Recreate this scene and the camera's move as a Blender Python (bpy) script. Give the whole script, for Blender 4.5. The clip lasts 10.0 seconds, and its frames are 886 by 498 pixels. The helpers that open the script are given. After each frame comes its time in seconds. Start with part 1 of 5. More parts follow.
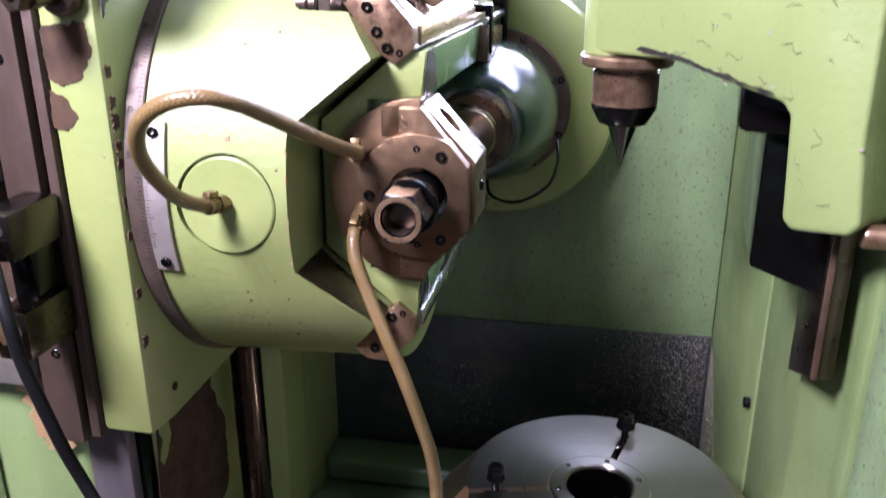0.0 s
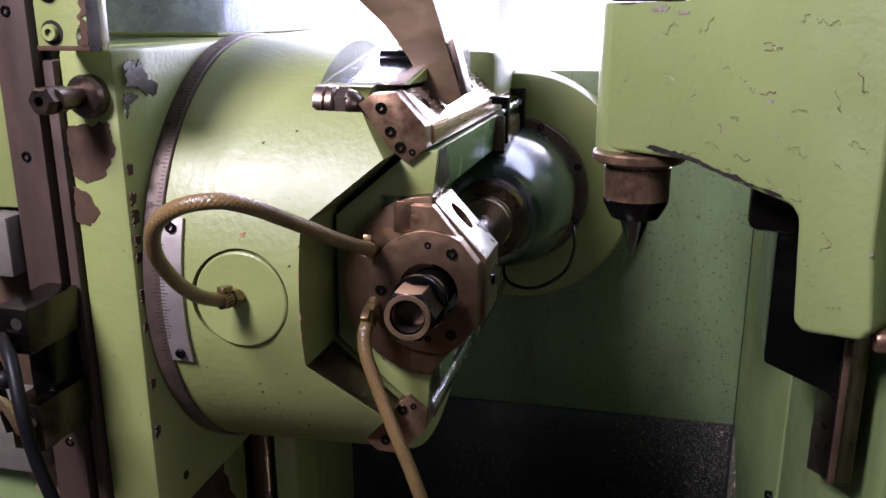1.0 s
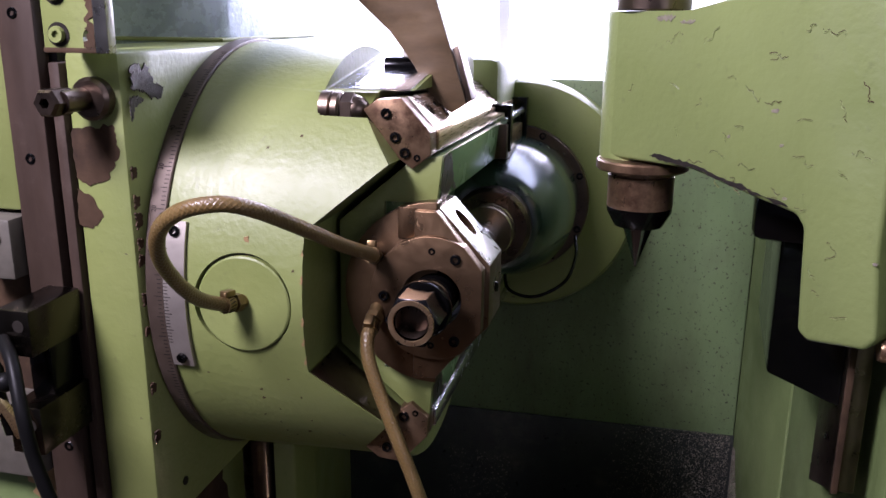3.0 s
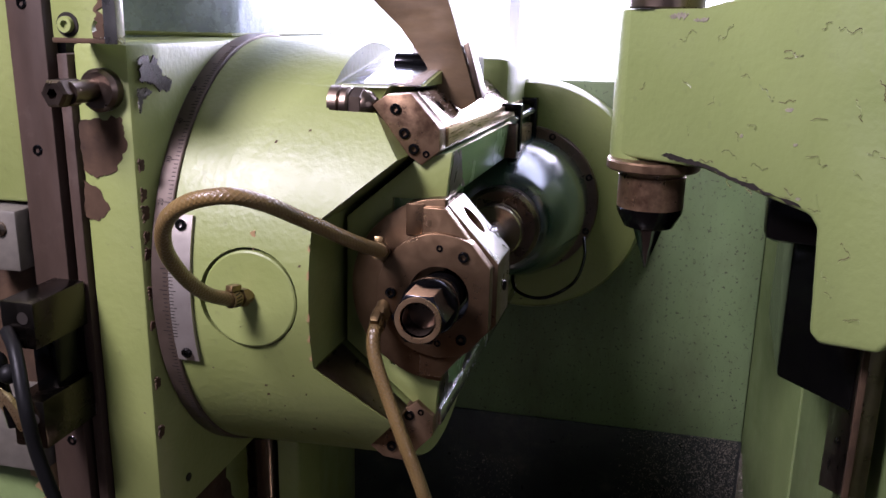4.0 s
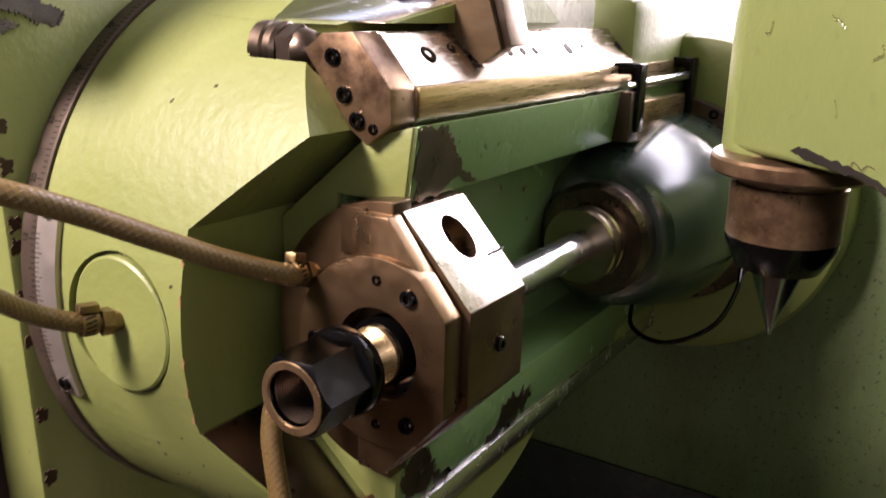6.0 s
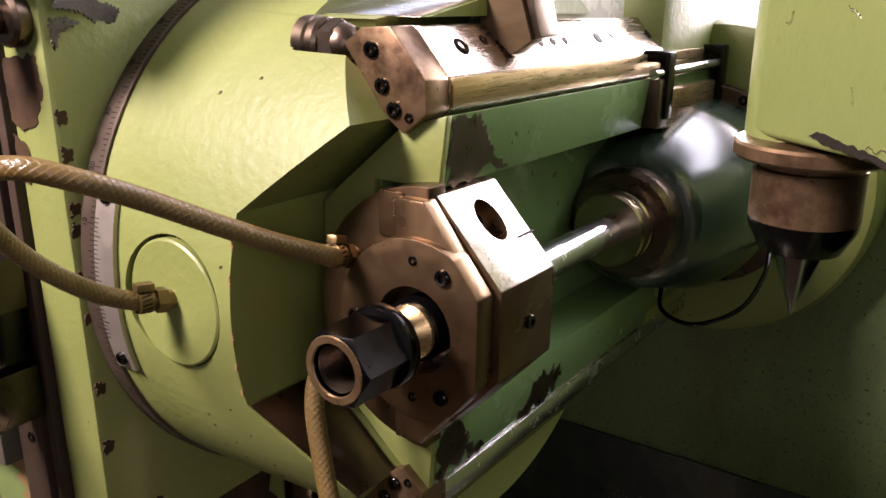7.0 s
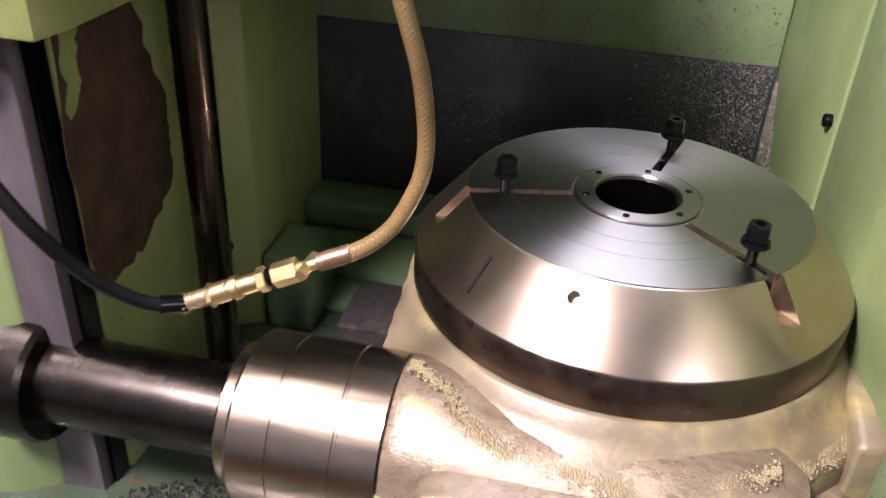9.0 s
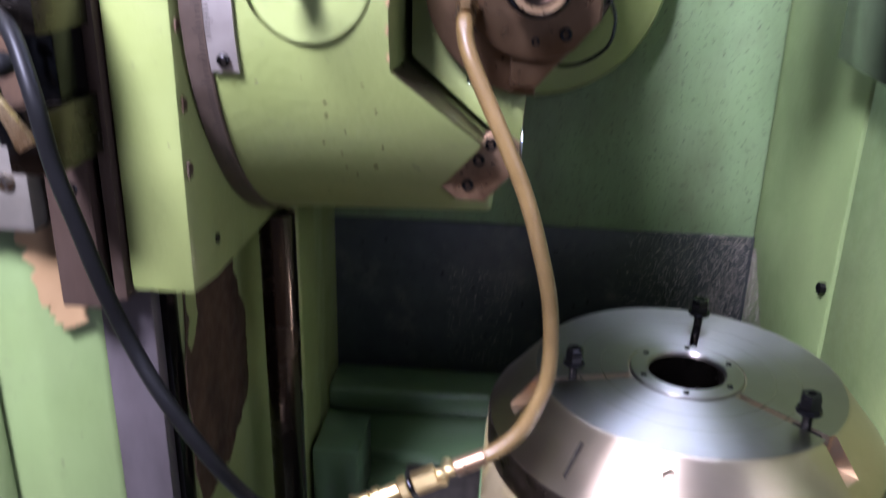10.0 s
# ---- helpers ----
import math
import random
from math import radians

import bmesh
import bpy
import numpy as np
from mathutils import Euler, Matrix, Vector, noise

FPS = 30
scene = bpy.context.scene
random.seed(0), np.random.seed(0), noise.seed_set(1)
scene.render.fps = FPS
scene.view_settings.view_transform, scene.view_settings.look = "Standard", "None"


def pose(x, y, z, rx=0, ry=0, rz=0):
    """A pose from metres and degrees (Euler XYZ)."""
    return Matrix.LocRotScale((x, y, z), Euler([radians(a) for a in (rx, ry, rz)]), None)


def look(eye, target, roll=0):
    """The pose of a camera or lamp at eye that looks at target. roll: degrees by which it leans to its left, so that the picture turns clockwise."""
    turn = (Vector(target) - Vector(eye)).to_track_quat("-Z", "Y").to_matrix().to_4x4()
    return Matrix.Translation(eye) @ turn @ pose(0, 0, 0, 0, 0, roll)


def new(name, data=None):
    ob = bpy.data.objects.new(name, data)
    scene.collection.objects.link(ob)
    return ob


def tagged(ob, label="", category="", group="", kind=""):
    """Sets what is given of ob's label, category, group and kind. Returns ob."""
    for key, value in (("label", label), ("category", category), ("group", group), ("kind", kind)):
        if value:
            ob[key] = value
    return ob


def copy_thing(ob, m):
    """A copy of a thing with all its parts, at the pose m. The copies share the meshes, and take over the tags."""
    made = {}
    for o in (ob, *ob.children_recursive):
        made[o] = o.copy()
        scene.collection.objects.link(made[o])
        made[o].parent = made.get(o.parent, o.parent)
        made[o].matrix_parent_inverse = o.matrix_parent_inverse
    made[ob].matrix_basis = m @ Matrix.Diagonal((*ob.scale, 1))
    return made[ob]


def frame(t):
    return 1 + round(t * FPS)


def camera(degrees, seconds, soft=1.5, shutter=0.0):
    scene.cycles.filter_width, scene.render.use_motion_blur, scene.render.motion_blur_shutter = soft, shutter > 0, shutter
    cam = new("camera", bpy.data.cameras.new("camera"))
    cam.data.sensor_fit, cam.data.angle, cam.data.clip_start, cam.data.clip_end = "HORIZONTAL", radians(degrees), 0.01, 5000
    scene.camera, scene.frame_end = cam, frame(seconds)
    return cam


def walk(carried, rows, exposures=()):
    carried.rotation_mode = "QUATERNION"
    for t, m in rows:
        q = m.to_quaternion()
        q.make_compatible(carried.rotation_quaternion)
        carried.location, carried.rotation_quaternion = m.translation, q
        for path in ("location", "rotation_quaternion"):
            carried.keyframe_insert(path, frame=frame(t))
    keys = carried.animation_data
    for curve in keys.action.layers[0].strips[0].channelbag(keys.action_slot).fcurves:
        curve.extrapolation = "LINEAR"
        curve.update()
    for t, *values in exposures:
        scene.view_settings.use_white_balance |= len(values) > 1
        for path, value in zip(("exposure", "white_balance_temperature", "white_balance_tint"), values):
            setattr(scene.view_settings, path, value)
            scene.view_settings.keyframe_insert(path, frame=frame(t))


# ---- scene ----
cam = camera(55.2, 10.0, shutter=0.5)
PATH = [
    (0.0, -0.0036, -0.0009, 1.4975, 69.48, 0.09, 11.03),
    (0.5, 0.0167, -0.0013, 1.5258, 72.51, 0.21, 12.44),
    (1.0, 0.0161, 0.0055, 1.5339, 73.91, 0.12, 13.01),
    (1.5, 0.0180, 0.0103, 1.5305, 74.44, 0.15, 13.25),
    (2.0, 0.0105, 0.0046, 1.5291, 74.61, -0.09, 13.06),
    (2.5, 0.0089, 0.0038, 1.5293, 74.60, -0.33, 12.95),
    (4.0, 0.0051, 0.0101, 1.5178, 74.92, -1.04, 13.58),
    (4.2, 0.0104, 0.0402, 1.4844, 75.31, -1.55, 14.67),
    (4.5, 0.0403, 0.1269, 1.3950, 75.16, -1.33, 19.16),
    (5.0, 0.0353, 0.3276, 1.4283, 76.53, -0.83, 23.69),
    (5.2, 0.0478, 0.3939, 1.4449, 77.60, -1.02, 25.25),
    (6.3, 0.1535, 0.4647, 1.4696, 71.53, -0.48, 34.27),
    (6.5, 0.1558, 0.4566, 1.4704, 71.59, -0.32, 34.73),
    (7.0, 0.1569, 0.4345, 1.4757, 71.89, 0.05, 34.80),
    (7.5, 0.1381, 0.3748, 1.4453, 72.19, -0.49, 32.47),
    (7.8, 0.0377, 0.2966, 1.3447, 71.19, -1.50, 24.55),
    (8.0, -0.0274, 0.2664, 1.2985, 68.25, -1.41, 18.23),
    (8.2, -0.0708, 0.2402, 1.2466, 66.26, -1.23, 13.62),
    (8.5, -0.0712, 0.2094, 1.2002, 62.36, -1.23, 11.61),
    (9.0, -0.0254, 0.1841, 1.1483, 58.87, -2.61, 12.87),
    (9.5, -0.0507, 0.0989, 1.1559, 59.33, -4.30, 13.65),
    (9.8, -0.1478, 0.0813, 1.2377, 64.38, -2.99, 10.12),
    (10.0, -0.2263, 0.0766, 1.2541, 68.92, -1.19, 5.60),
]
EXPOSURES = [
    (0.0, 1.35, 5520, 39), (0.5, 0.70, 5570, 38), (1.0, 0.12, 5770, 39), (2.5, -0.02, 5770, 38), (4.0, 0.05, 5870, 39), (4.5, -0.03, 5820, 38), (5.0, 0.75, 5720, 39),
    (5.6, 0.50, 6900, 33), (6.5, 0.50, 7250, 36), (7.5, 0.50, 6800, 32), (8.0, 1.50, 5920, 33), (8.5, 2.00, 6120, 33), (9.0, 1.75, 6120, 38), (9.5, 1.40, 6120, 36), (10.0, 1.65, 5270, 36),
]
walk(cam, [(t, pose(x, y, z, rx, ry, rz)) for t, x, y, z, rx, ry, rz in PATH], EXPOSURES)

# ---- light ----
world = bpy.data.worlds.new("workshop_air")
scene.world = world
world.use_nodes = True
bg = world.node_tree.nodes["Background"]
bg.inputs[0].default_value = (0.75, 0.85, 1.0, 1)
bg.inputs[1].default_value = 0.15


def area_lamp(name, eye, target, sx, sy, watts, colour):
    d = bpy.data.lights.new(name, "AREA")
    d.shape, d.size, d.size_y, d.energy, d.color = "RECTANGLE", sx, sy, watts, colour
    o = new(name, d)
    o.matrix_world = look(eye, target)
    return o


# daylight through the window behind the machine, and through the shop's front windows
area_lamp("window_light_back", (-0.6, 4.05, 2.25), (-0.4, 0.6, 1.2), 3.2, 1.7, 400, (0.92, 0.97, 1.0))
area_lamp("shop_lamp_overhead", (-1.25, 0.5, 3.2), (-0.4, 1.0, 1.2), 1.0, 0.8, 7, (1.0, 0.96, 0.88))
area_lamp("window_light_front", (-1.0, -0.4, 2.65), (-0.15, 1.15, 1.0), 0.5, 0.5, 98, (1.0, 0.98, 0.95))
# added fill from the right front; no window or lamp stands there
area_lamp("side_fill_light", (1.7, -1.0, 2.1), (-0.3, 1.0, 1.2), 1.2, 1.0, 9, (0.95, 0.98, 1.0))
area_lamp("skylight", (0.3, 2.65, 3.45), (-0.1, 1.1, 1.0), 3.4, 1.0, 90, (0.76, 0.88, 1.0))

# ---- materials ----


def nodes_of(name):
    m = bpy.data.materials.new(name)
    m.use_nodes = True
    nt = m.node_tree
    b = nt.nodes["Principled BSDF"]
    return m, nt, b


def n_noise(nt, scale, detail=6.0, rough=0.6, stretch=None, seed=0.0):
    tc = nt.nodes.new("ShaderNodeTexCoord")
    mp = nt.nodes.new("ShaderNodeMapping")
    mp.inputs["Location"].default_value = (seed, seed * 1.7, -seed)
    if stretch:
        mp.inputs["Scale"].default_value = stretch
    nz = nt.nodes.new("ShaderNodeTexNoise")
    nz.inputs["Scale"].default_value, nz.inputs["Detail"].default_value, nz.inputs["Roughness"].default_value = scale, detail, rough
    nt.links.new(tc.outputs["Object"], mp.inputs[0])
    nt.links.new(mp.outputs[0], nz.inputs["Vector"])
    return nz.outputs["Fac"]


def n_ramp(nt, fac, stops):
    r = nt.nodes.new("ShaderNodeValToRGB")
    els = r.color_ramp.elements
    while len(els) < len(stops):
        els.new(0.5)
    for e, (p, c) in zip(els, stops):
        e.position = p
        e.color = (c, c, c, 1) if isinstance(c, float) else (*c, 1)
    nt.links.new(fac, r.inputs[0])
    return r.outputs[0]


def n_mix(nt, fac, a, b):
    m = nt.nodes.new("ShaderNodeMix")
    m.data_type = "RGBA"
    for sock, v in ((m.inputs[0], fac), (m.inputs[6], a), (m.inputs[7], b)):
        if isinstance(v, tuple):
            sock.default_value = (*v, 1)
        elif isinstance(v, float):
            sock.default_value = v
        else:
            nt.links.new(v, sock)
    return m.outputs[2]


def n_bump(nt, b, height, strength, dist=0.002):
    bp = nt.nodes.new("ShaderNodeBump")
    bp.inputs["Strength"].default_value, bp.inputs["Distance"].default_value = strength, dist
    nt.links.new(height, bp.inputs["Height"])
    nt.links.new(bp.outputs[0], b.inputs["Normal"])


def paint(name, c1, c2, chip=(0.05, 0.032, 0.02), chips=0.70, rough=(0.28, 0.45), bump=0.35, grime=0.0, seed=0.0, coat=0.0, spot=45):
    """Old brushed machine enamel: cloudy tone, orange-peel relief, small chips down to primer."""
    m, nt, b = nodes_of(name)
    cloud = n_noise(nt, 3.5, 5, 0.6, seed=seed)
    base = n_mix(nt, n_ramp(nt, cloud, [(0.3, 0.0), (0.7, 1.0)]), c1, c2)
    if grime:
        g = n_ramp(nt, n_noise(nt, 9, 9, 0.7, (1, 1, 0.35), seed + 4), [(0.42, 0.0), (0.75, grime)])
        base = n_mix(nt, g, base, (0.045, 0.04, 0.02))
    fine = n_noise(nt, 60, 4, 0.6, seed=seed + 1)
    base = n_mix(nt, n_ramp(nt, fine, [(0.62, 0.0), (0.8, 0.35)]), base, (0.07, 0.07, 0.035))
    cm = n_ramp(nt, n_noise(nt, spot, 8, 0.62, seed=seed + 2), [(chips, 0.0), (chips + 0.015, 1.0)])
    base = n_mix(nt, cm, base, chip)
    nt.links.new(base, b.inputs["Base Color"])
    rr = n_ramp(nt, n_noise(nt, 12, 6, 0.6, seed=seed + 3), [(0.3, rough[0]), (0.7, rough[1])])
    nt.links.new(rr, b.inputs["Roughness"])
    b.inputs["Coat Weight"].default_value = coat
    b.inputs["Coat Roughness"].default_value = 0.28
    peel = n_noise(nt, 110, 3, 0.5, seed=seed + 5)
    add = nt.nodes.new("ShaderNodeMath")
    add.operation = "MULTIPLY_ADD"
    nt.links.new(cm, add.inputs[0])
    add.inputs[1].default_value = -0.8
    nt.links.new(peel, add.inputs[2])
    n_bump(nt, b, add.outputs[0], bump, 0.0015)
    return m


def metal(name, c1, c2, rough=(0.25, 0.45), metallic=1.0, stretch=None, scale=14, bump=0.15, stain=None, stain_at=0.6, seed=0.0):
    """Oily bare metal: two tones, fine scratches along one way, stains."""
    m, nt, b = nodes_of(name)
    col = n_mix(nt, n_ramp(nt, n_noise(nt, scale, 8, 0.65, stretch, seed), [(0.3, 0.0), (0.7, 1.0)]), c1, c2)
    if stain:
        st = n_ramp(nt, n_noise(nt, scale * 0.5, 9, 0.7, seed=seed + 3), [(stain_at - 0.08, 0.0), (stain_at + 0.08, 1.0)])
        col = n_mix(nt, st, col, stain)
    nt.links.new(col, b.inputs["Base Color"])
    b.inputs["Metallic"].default_value = metallic
    rr = n_ramp(nt, n_noise(nt, scale * 3, 6, 0.6, stretch, seed + 1), [(0.3, rough[0]), (0.7, rough[1])])
    nt.links.new(rr, b.inputs["Roughness"])
    n_bump(nt, b, n_noise(nt, scale * 12, 4, 0.6, stretch, seed + 2), bump, 0.0006)
    return m


GREEN = paint("enamel_green", (0.140, 0.170, 0.046), (0.182, 0.210, 0.064), coat=0.05, rough=(0.40, 0.55), bump=0.5)
GREEN_BACK = paint("enamel_green_speckled", (0.105, 0.158, 0.066), (0.145, 0.205, 0.09), chip=(0.040, 0.048, 0.024), chips=0.605, rough=(0.35, 0.6), grime=0.6, seed=7, spot=130)
GREEN_ARM = paint("enamel_green_filler", (0.130, 0.165, 0.052), (0.165, 0.202, 0.068), chips=0.79, seed=12, bump=0.5)
GREEN_GLOSS = paint("enamel_green_oily", (0.068, 0.115, 0.052), (0.10, 0.155, 0.072), chips=0.70, rough=(0.1, 0.25), seed=17, coat=0.6)
GREEN_BEAM = paint("enamel_green_worn", (0.085, 0.165, 0.062), (0.115, 0.205, 0.08), chips=0.66, rough=(0.16, 0.3), seed=21, coat=0.4)
BROWN = metal("oiled_brown_steel", (0.155, 0.095, 0.052), (0.27, 0.175, 0.10), (0.24, 0.45), 0.8, scale=22, stain=(0.065, 0.034, 0.018), stain_at=0.56)
BROWN_DARK = metal("dark_oiled_steel", (0.095, 0.07, 0.053), (0.17, 0.128, 0.098), (0.24, 0.42), 1.0, seed=3)
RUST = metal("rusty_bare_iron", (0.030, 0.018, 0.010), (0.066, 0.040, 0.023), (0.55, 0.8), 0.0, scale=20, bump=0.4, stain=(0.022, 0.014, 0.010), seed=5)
RUST.node_tree.nodes["Principled BSDF"].inputs["Specular IOR Level"].default_value = 0.12
STEEL = metal("bright_ground_steel", (0.62, 0.63, 0.66), (0.78, 0.79, 0.82), (0.14, 0.3), 1.0, stain=(0.4, 0.38, 0.35), stain_at=0.7, seed=8)
# rail brown set extra dark to stand for the shade at the left
RAIL = metal("oily_brown_rail", (0.024, 0.015, 0.010), (0.050, 0.033, 0.024), (0.42, 0.62), 0.0, (1, 1, 0.3), scale=18, stain=(0.07, 0.05, 0.038), stain_at=0.66, seed=71)
RAIL.node_tree.nodes["Principled BSDF"].inputs["Specular IOR Level"].default_value = 0.2
SLIDEWAY = metal("scraped_grey_slideway", (0.050, 0.042, 0.042), (0.085, 0.072, 0.072), (0.3, 0.5), 0.3, (1, 1, 0.4), scale=16, seed=72)
STEEL_WARM = metal("turned_steel_warm", (0.33, 0.265, 0.185), (0.42, 0.345, 0.25), (0.2, 0.26), 1.0, (0.6, 5, 5), stain=(0.26, 0.2, 0.14), stain_at=0.72, seed=9, bump=0.03)
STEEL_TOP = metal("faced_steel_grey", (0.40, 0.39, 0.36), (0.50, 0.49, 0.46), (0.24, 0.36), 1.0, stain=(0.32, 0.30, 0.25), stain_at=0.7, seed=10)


def turned(name, c1, c2, rough, aniso, seed):
    """Steel faced in a lathe: the sheen runs out from the axis."""
    m = metal(name, c1, c2, rough, 1.0, seed=seed, scale=5, bump=0.02)
    nt = m.node_tree
    p = nt.nodes["Principled BSDF"]
    tg = nt.nodes.new("ShaderNodeTangent")
    tg.direction_type, tg.axis = "RADIAL", "Z"
    nt.links.new(tg.outputs[0], p.inputs["Tangent"])
    p.inputs["Anisotropic"].default_value = aniso
    p.inputs["Anisotropic Rotation"].default_value = 0.25
    for ln in list(p.inputs["Normal"].links):
        nt.links.remove(ln)
    return m


TABLE_TOP = turned("table_face_steel", (0.26, 0.237, 0.20), (0.33, 0.303, 0.262), (0.28, 0.31), 0.78, 31)
TABLE_CONE = turned("table_cone_steel", (0.42, 0.335, 0.23), (0.52, 0.425, 0.305), (0.28, 0.32), 0.6, 32)
HOSE_CLAMP = metal("dull_brown_clamp_steel", (0.16, 0.105, 0.045), (0.30, 0.21, 0.10), (0.25, 0.45), 0.9, seed=61, stain=(0.07, 0.045, 0.02))
NUT_BLACK = metal("oil_black_nut_steel", (0.030, 0.030, 0.034), (0.060, 0.060, 0.066), (0.14, 0.3), 1.0, seed=62)
ARM_BROWN = metal("oily_tan_bracket", (0.075, 0.048, 0.024), (0.135, 0.090, 0.048), (0.3, 0.5), 0.2, (1, 1, 3), scale=12, seed=63, stain=(0.05, 0.03, 0.015))
OILY_PALE = metal("oily_pale_sheet", (0.55, 0.53, 0.48), (0.74, 0.73, 0.70), (0.15, 0.35), 0.1, scale=9, seed=64, stain=(0.20, 0.12, 0.05), stain_at=0.68)
BRASS_STRIP = metal("brown_gib_strip", (0.36, 0.24, 0.11), (0.55, 0.42, 0.24), (0.22, 0.4), 0.9, (12, 0.6, 12), seed=14, stain=(0.16, 0.09, 0.04))
BRASS = metal("brass", (0.46, 0.33, 0.13), (0.62, 0.48, 0.22), (0.28, 0.44), 1.0, stain=(0.35, 0.22, 0.08), seed=15)
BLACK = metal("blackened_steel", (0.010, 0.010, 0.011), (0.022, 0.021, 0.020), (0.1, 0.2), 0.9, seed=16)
BLUED = metal("blued_steel", (0.20, 0.21, 0.235), (0.30, 0.31, 0.335), (0.1, 0.22), 1.0, seed=18)
ALU = metal("dull_aluminium_plate", (0.34, 0.30, 0.26), (0.44, 0.40, 0.35), (0.35, 0.5), 0.8, seed=19)
RUBBER = metal("black_rubber", (0.003, 0.003, 0.003), (0.005, 0.005, 0.005), (0.4, 0.5), 0.0, seed=20, bump=0.02)
RUBBER.node_tree.nodes["Principled BSDF"].inputs["Specular IOR Level"].default_value = 0.12
GRIME = metal("oily_brown_casting", (0.115, 0.085, 0.050), (0.215, 0.170, 0.105), (0.2, 0.42), 0.45, (1, 2.2, 1), scale=24, bump=1.0, stain=(0.26, 0.21, 0.085), stain_at=0.63, seed=22)
SHAFT_DARK = metal("dark_polished_shaft", (0.050, 0.042, 0.033), (0.075, 0.063, 0.050), (0.22, 0.3), 1.0, scale=8, seed=33, bump=0.0)
LOWER_WALL = metal("oily_shadowed_wall", (0.010, 0.013, 0.014), (0.026, 0.030, 0.027), (0.25, 0.5), 0.0, scale=22, bump=0.8, stain=(0.065, 0.062, 0.048), stain_at=0.63, seed=41)
CRUST = metal("yellow_grease_crust", (0.10, 0.078, 0.030), (0.19, 0.152, 0.062), (0.45, 0.7), 0.0, scale=40, bump=0.8, seed=42)
FILLET = metal("rubbed_grey_casting", (0.098, 0.078, 0.040), (0.16, 0.13, 0.070), (0.33, 0.52), 0.2, scale=14, bump=0.8, stain=(0.24, 0.19, 0.07), stain_at=0.6, seed=43)
GIB = metal("glossy_gib_steel", (0.42, 0.34, 0.27), (0.56, 0.47, 0.39), (0.16, 0.32), 1.0, (6, 0.8, 6), seed=44, stain=(0.16, 0.10, 0.06), stain_at=0.68)
HOUSING = paint("enamel_dark_glossy", (0.012, 0.027, 0.018), (0.020, 0.040, 0.026), chips=0.8, rough=(0.18, 0.28), bump=0.12, seed=47, coat=0.9)
HOUSING.node_tree.nodes["Principled BSDF"].inputs["Coat Roughness"].default_value = 0.2
GREEN_BAY = paint("enamel_green_bay", (0.104, 0.148, 0.050), (0.138, 0.183, 0.066), chips=0.70, rough=(0.3, 0.5), grime=0.25, seed=48)
RING = metal("brown_degree_ring", (0.048, 0.034, 0.024), (0.095, 0.069, 0.051), (0.38, 0.55), 0.5, seed=49, bump=0.05)
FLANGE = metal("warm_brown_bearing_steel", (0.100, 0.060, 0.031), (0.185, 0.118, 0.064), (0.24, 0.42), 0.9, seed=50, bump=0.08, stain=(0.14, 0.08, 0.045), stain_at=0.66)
BRONZE = metal("oiled_bronze", (0.26, 0.16, 0.08), (0.40, 0.27, 0.15), (0.22, 0.4), 0.9, seed=45)
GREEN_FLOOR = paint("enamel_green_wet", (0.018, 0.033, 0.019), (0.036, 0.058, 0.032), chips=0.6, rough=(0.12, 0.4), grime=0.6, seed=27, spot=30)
TAN = metal("tan_worn_paint", (0.20, 0.125, 0.055), (0.29, 0.19, 0.09), (0.35, 0.5), 0.0, seed=23, scale=8)
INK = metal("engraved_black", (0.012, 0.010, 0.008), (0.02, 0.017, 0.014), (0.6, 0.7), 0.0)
INK.node_tree.nodes["Principled BSDF"].inputs["Specular IOR Level"].default_value = 0.1
SWARF = metal("wet_swarf", (0.02, 0.018, 0.015), (0.07, 0.06, 0.05), (0.25, 0.5), 0.6, scale=60, bump=1.0, seed=24)
GREY_STONE = metal("grey_flaked_filler", (0.050, 0.044, 0.033), (0.105, 0.094, 0.073), (0.5, 0.7), 0.0, scale=16, bump=0.6, seed=25)
WHITE = metal("dim_grey_shop_wall", (0.08, 0.084, 0.088), (0.11, 0.114, 0.118), (0.6, 0.8), 0.0, scale=6)
FRAME = metal("white_window_frame", (0.72, 0.73, 0.74), (0.80, 0.80, 0.80), (0.4, 0.6), 0.0, scale=6)


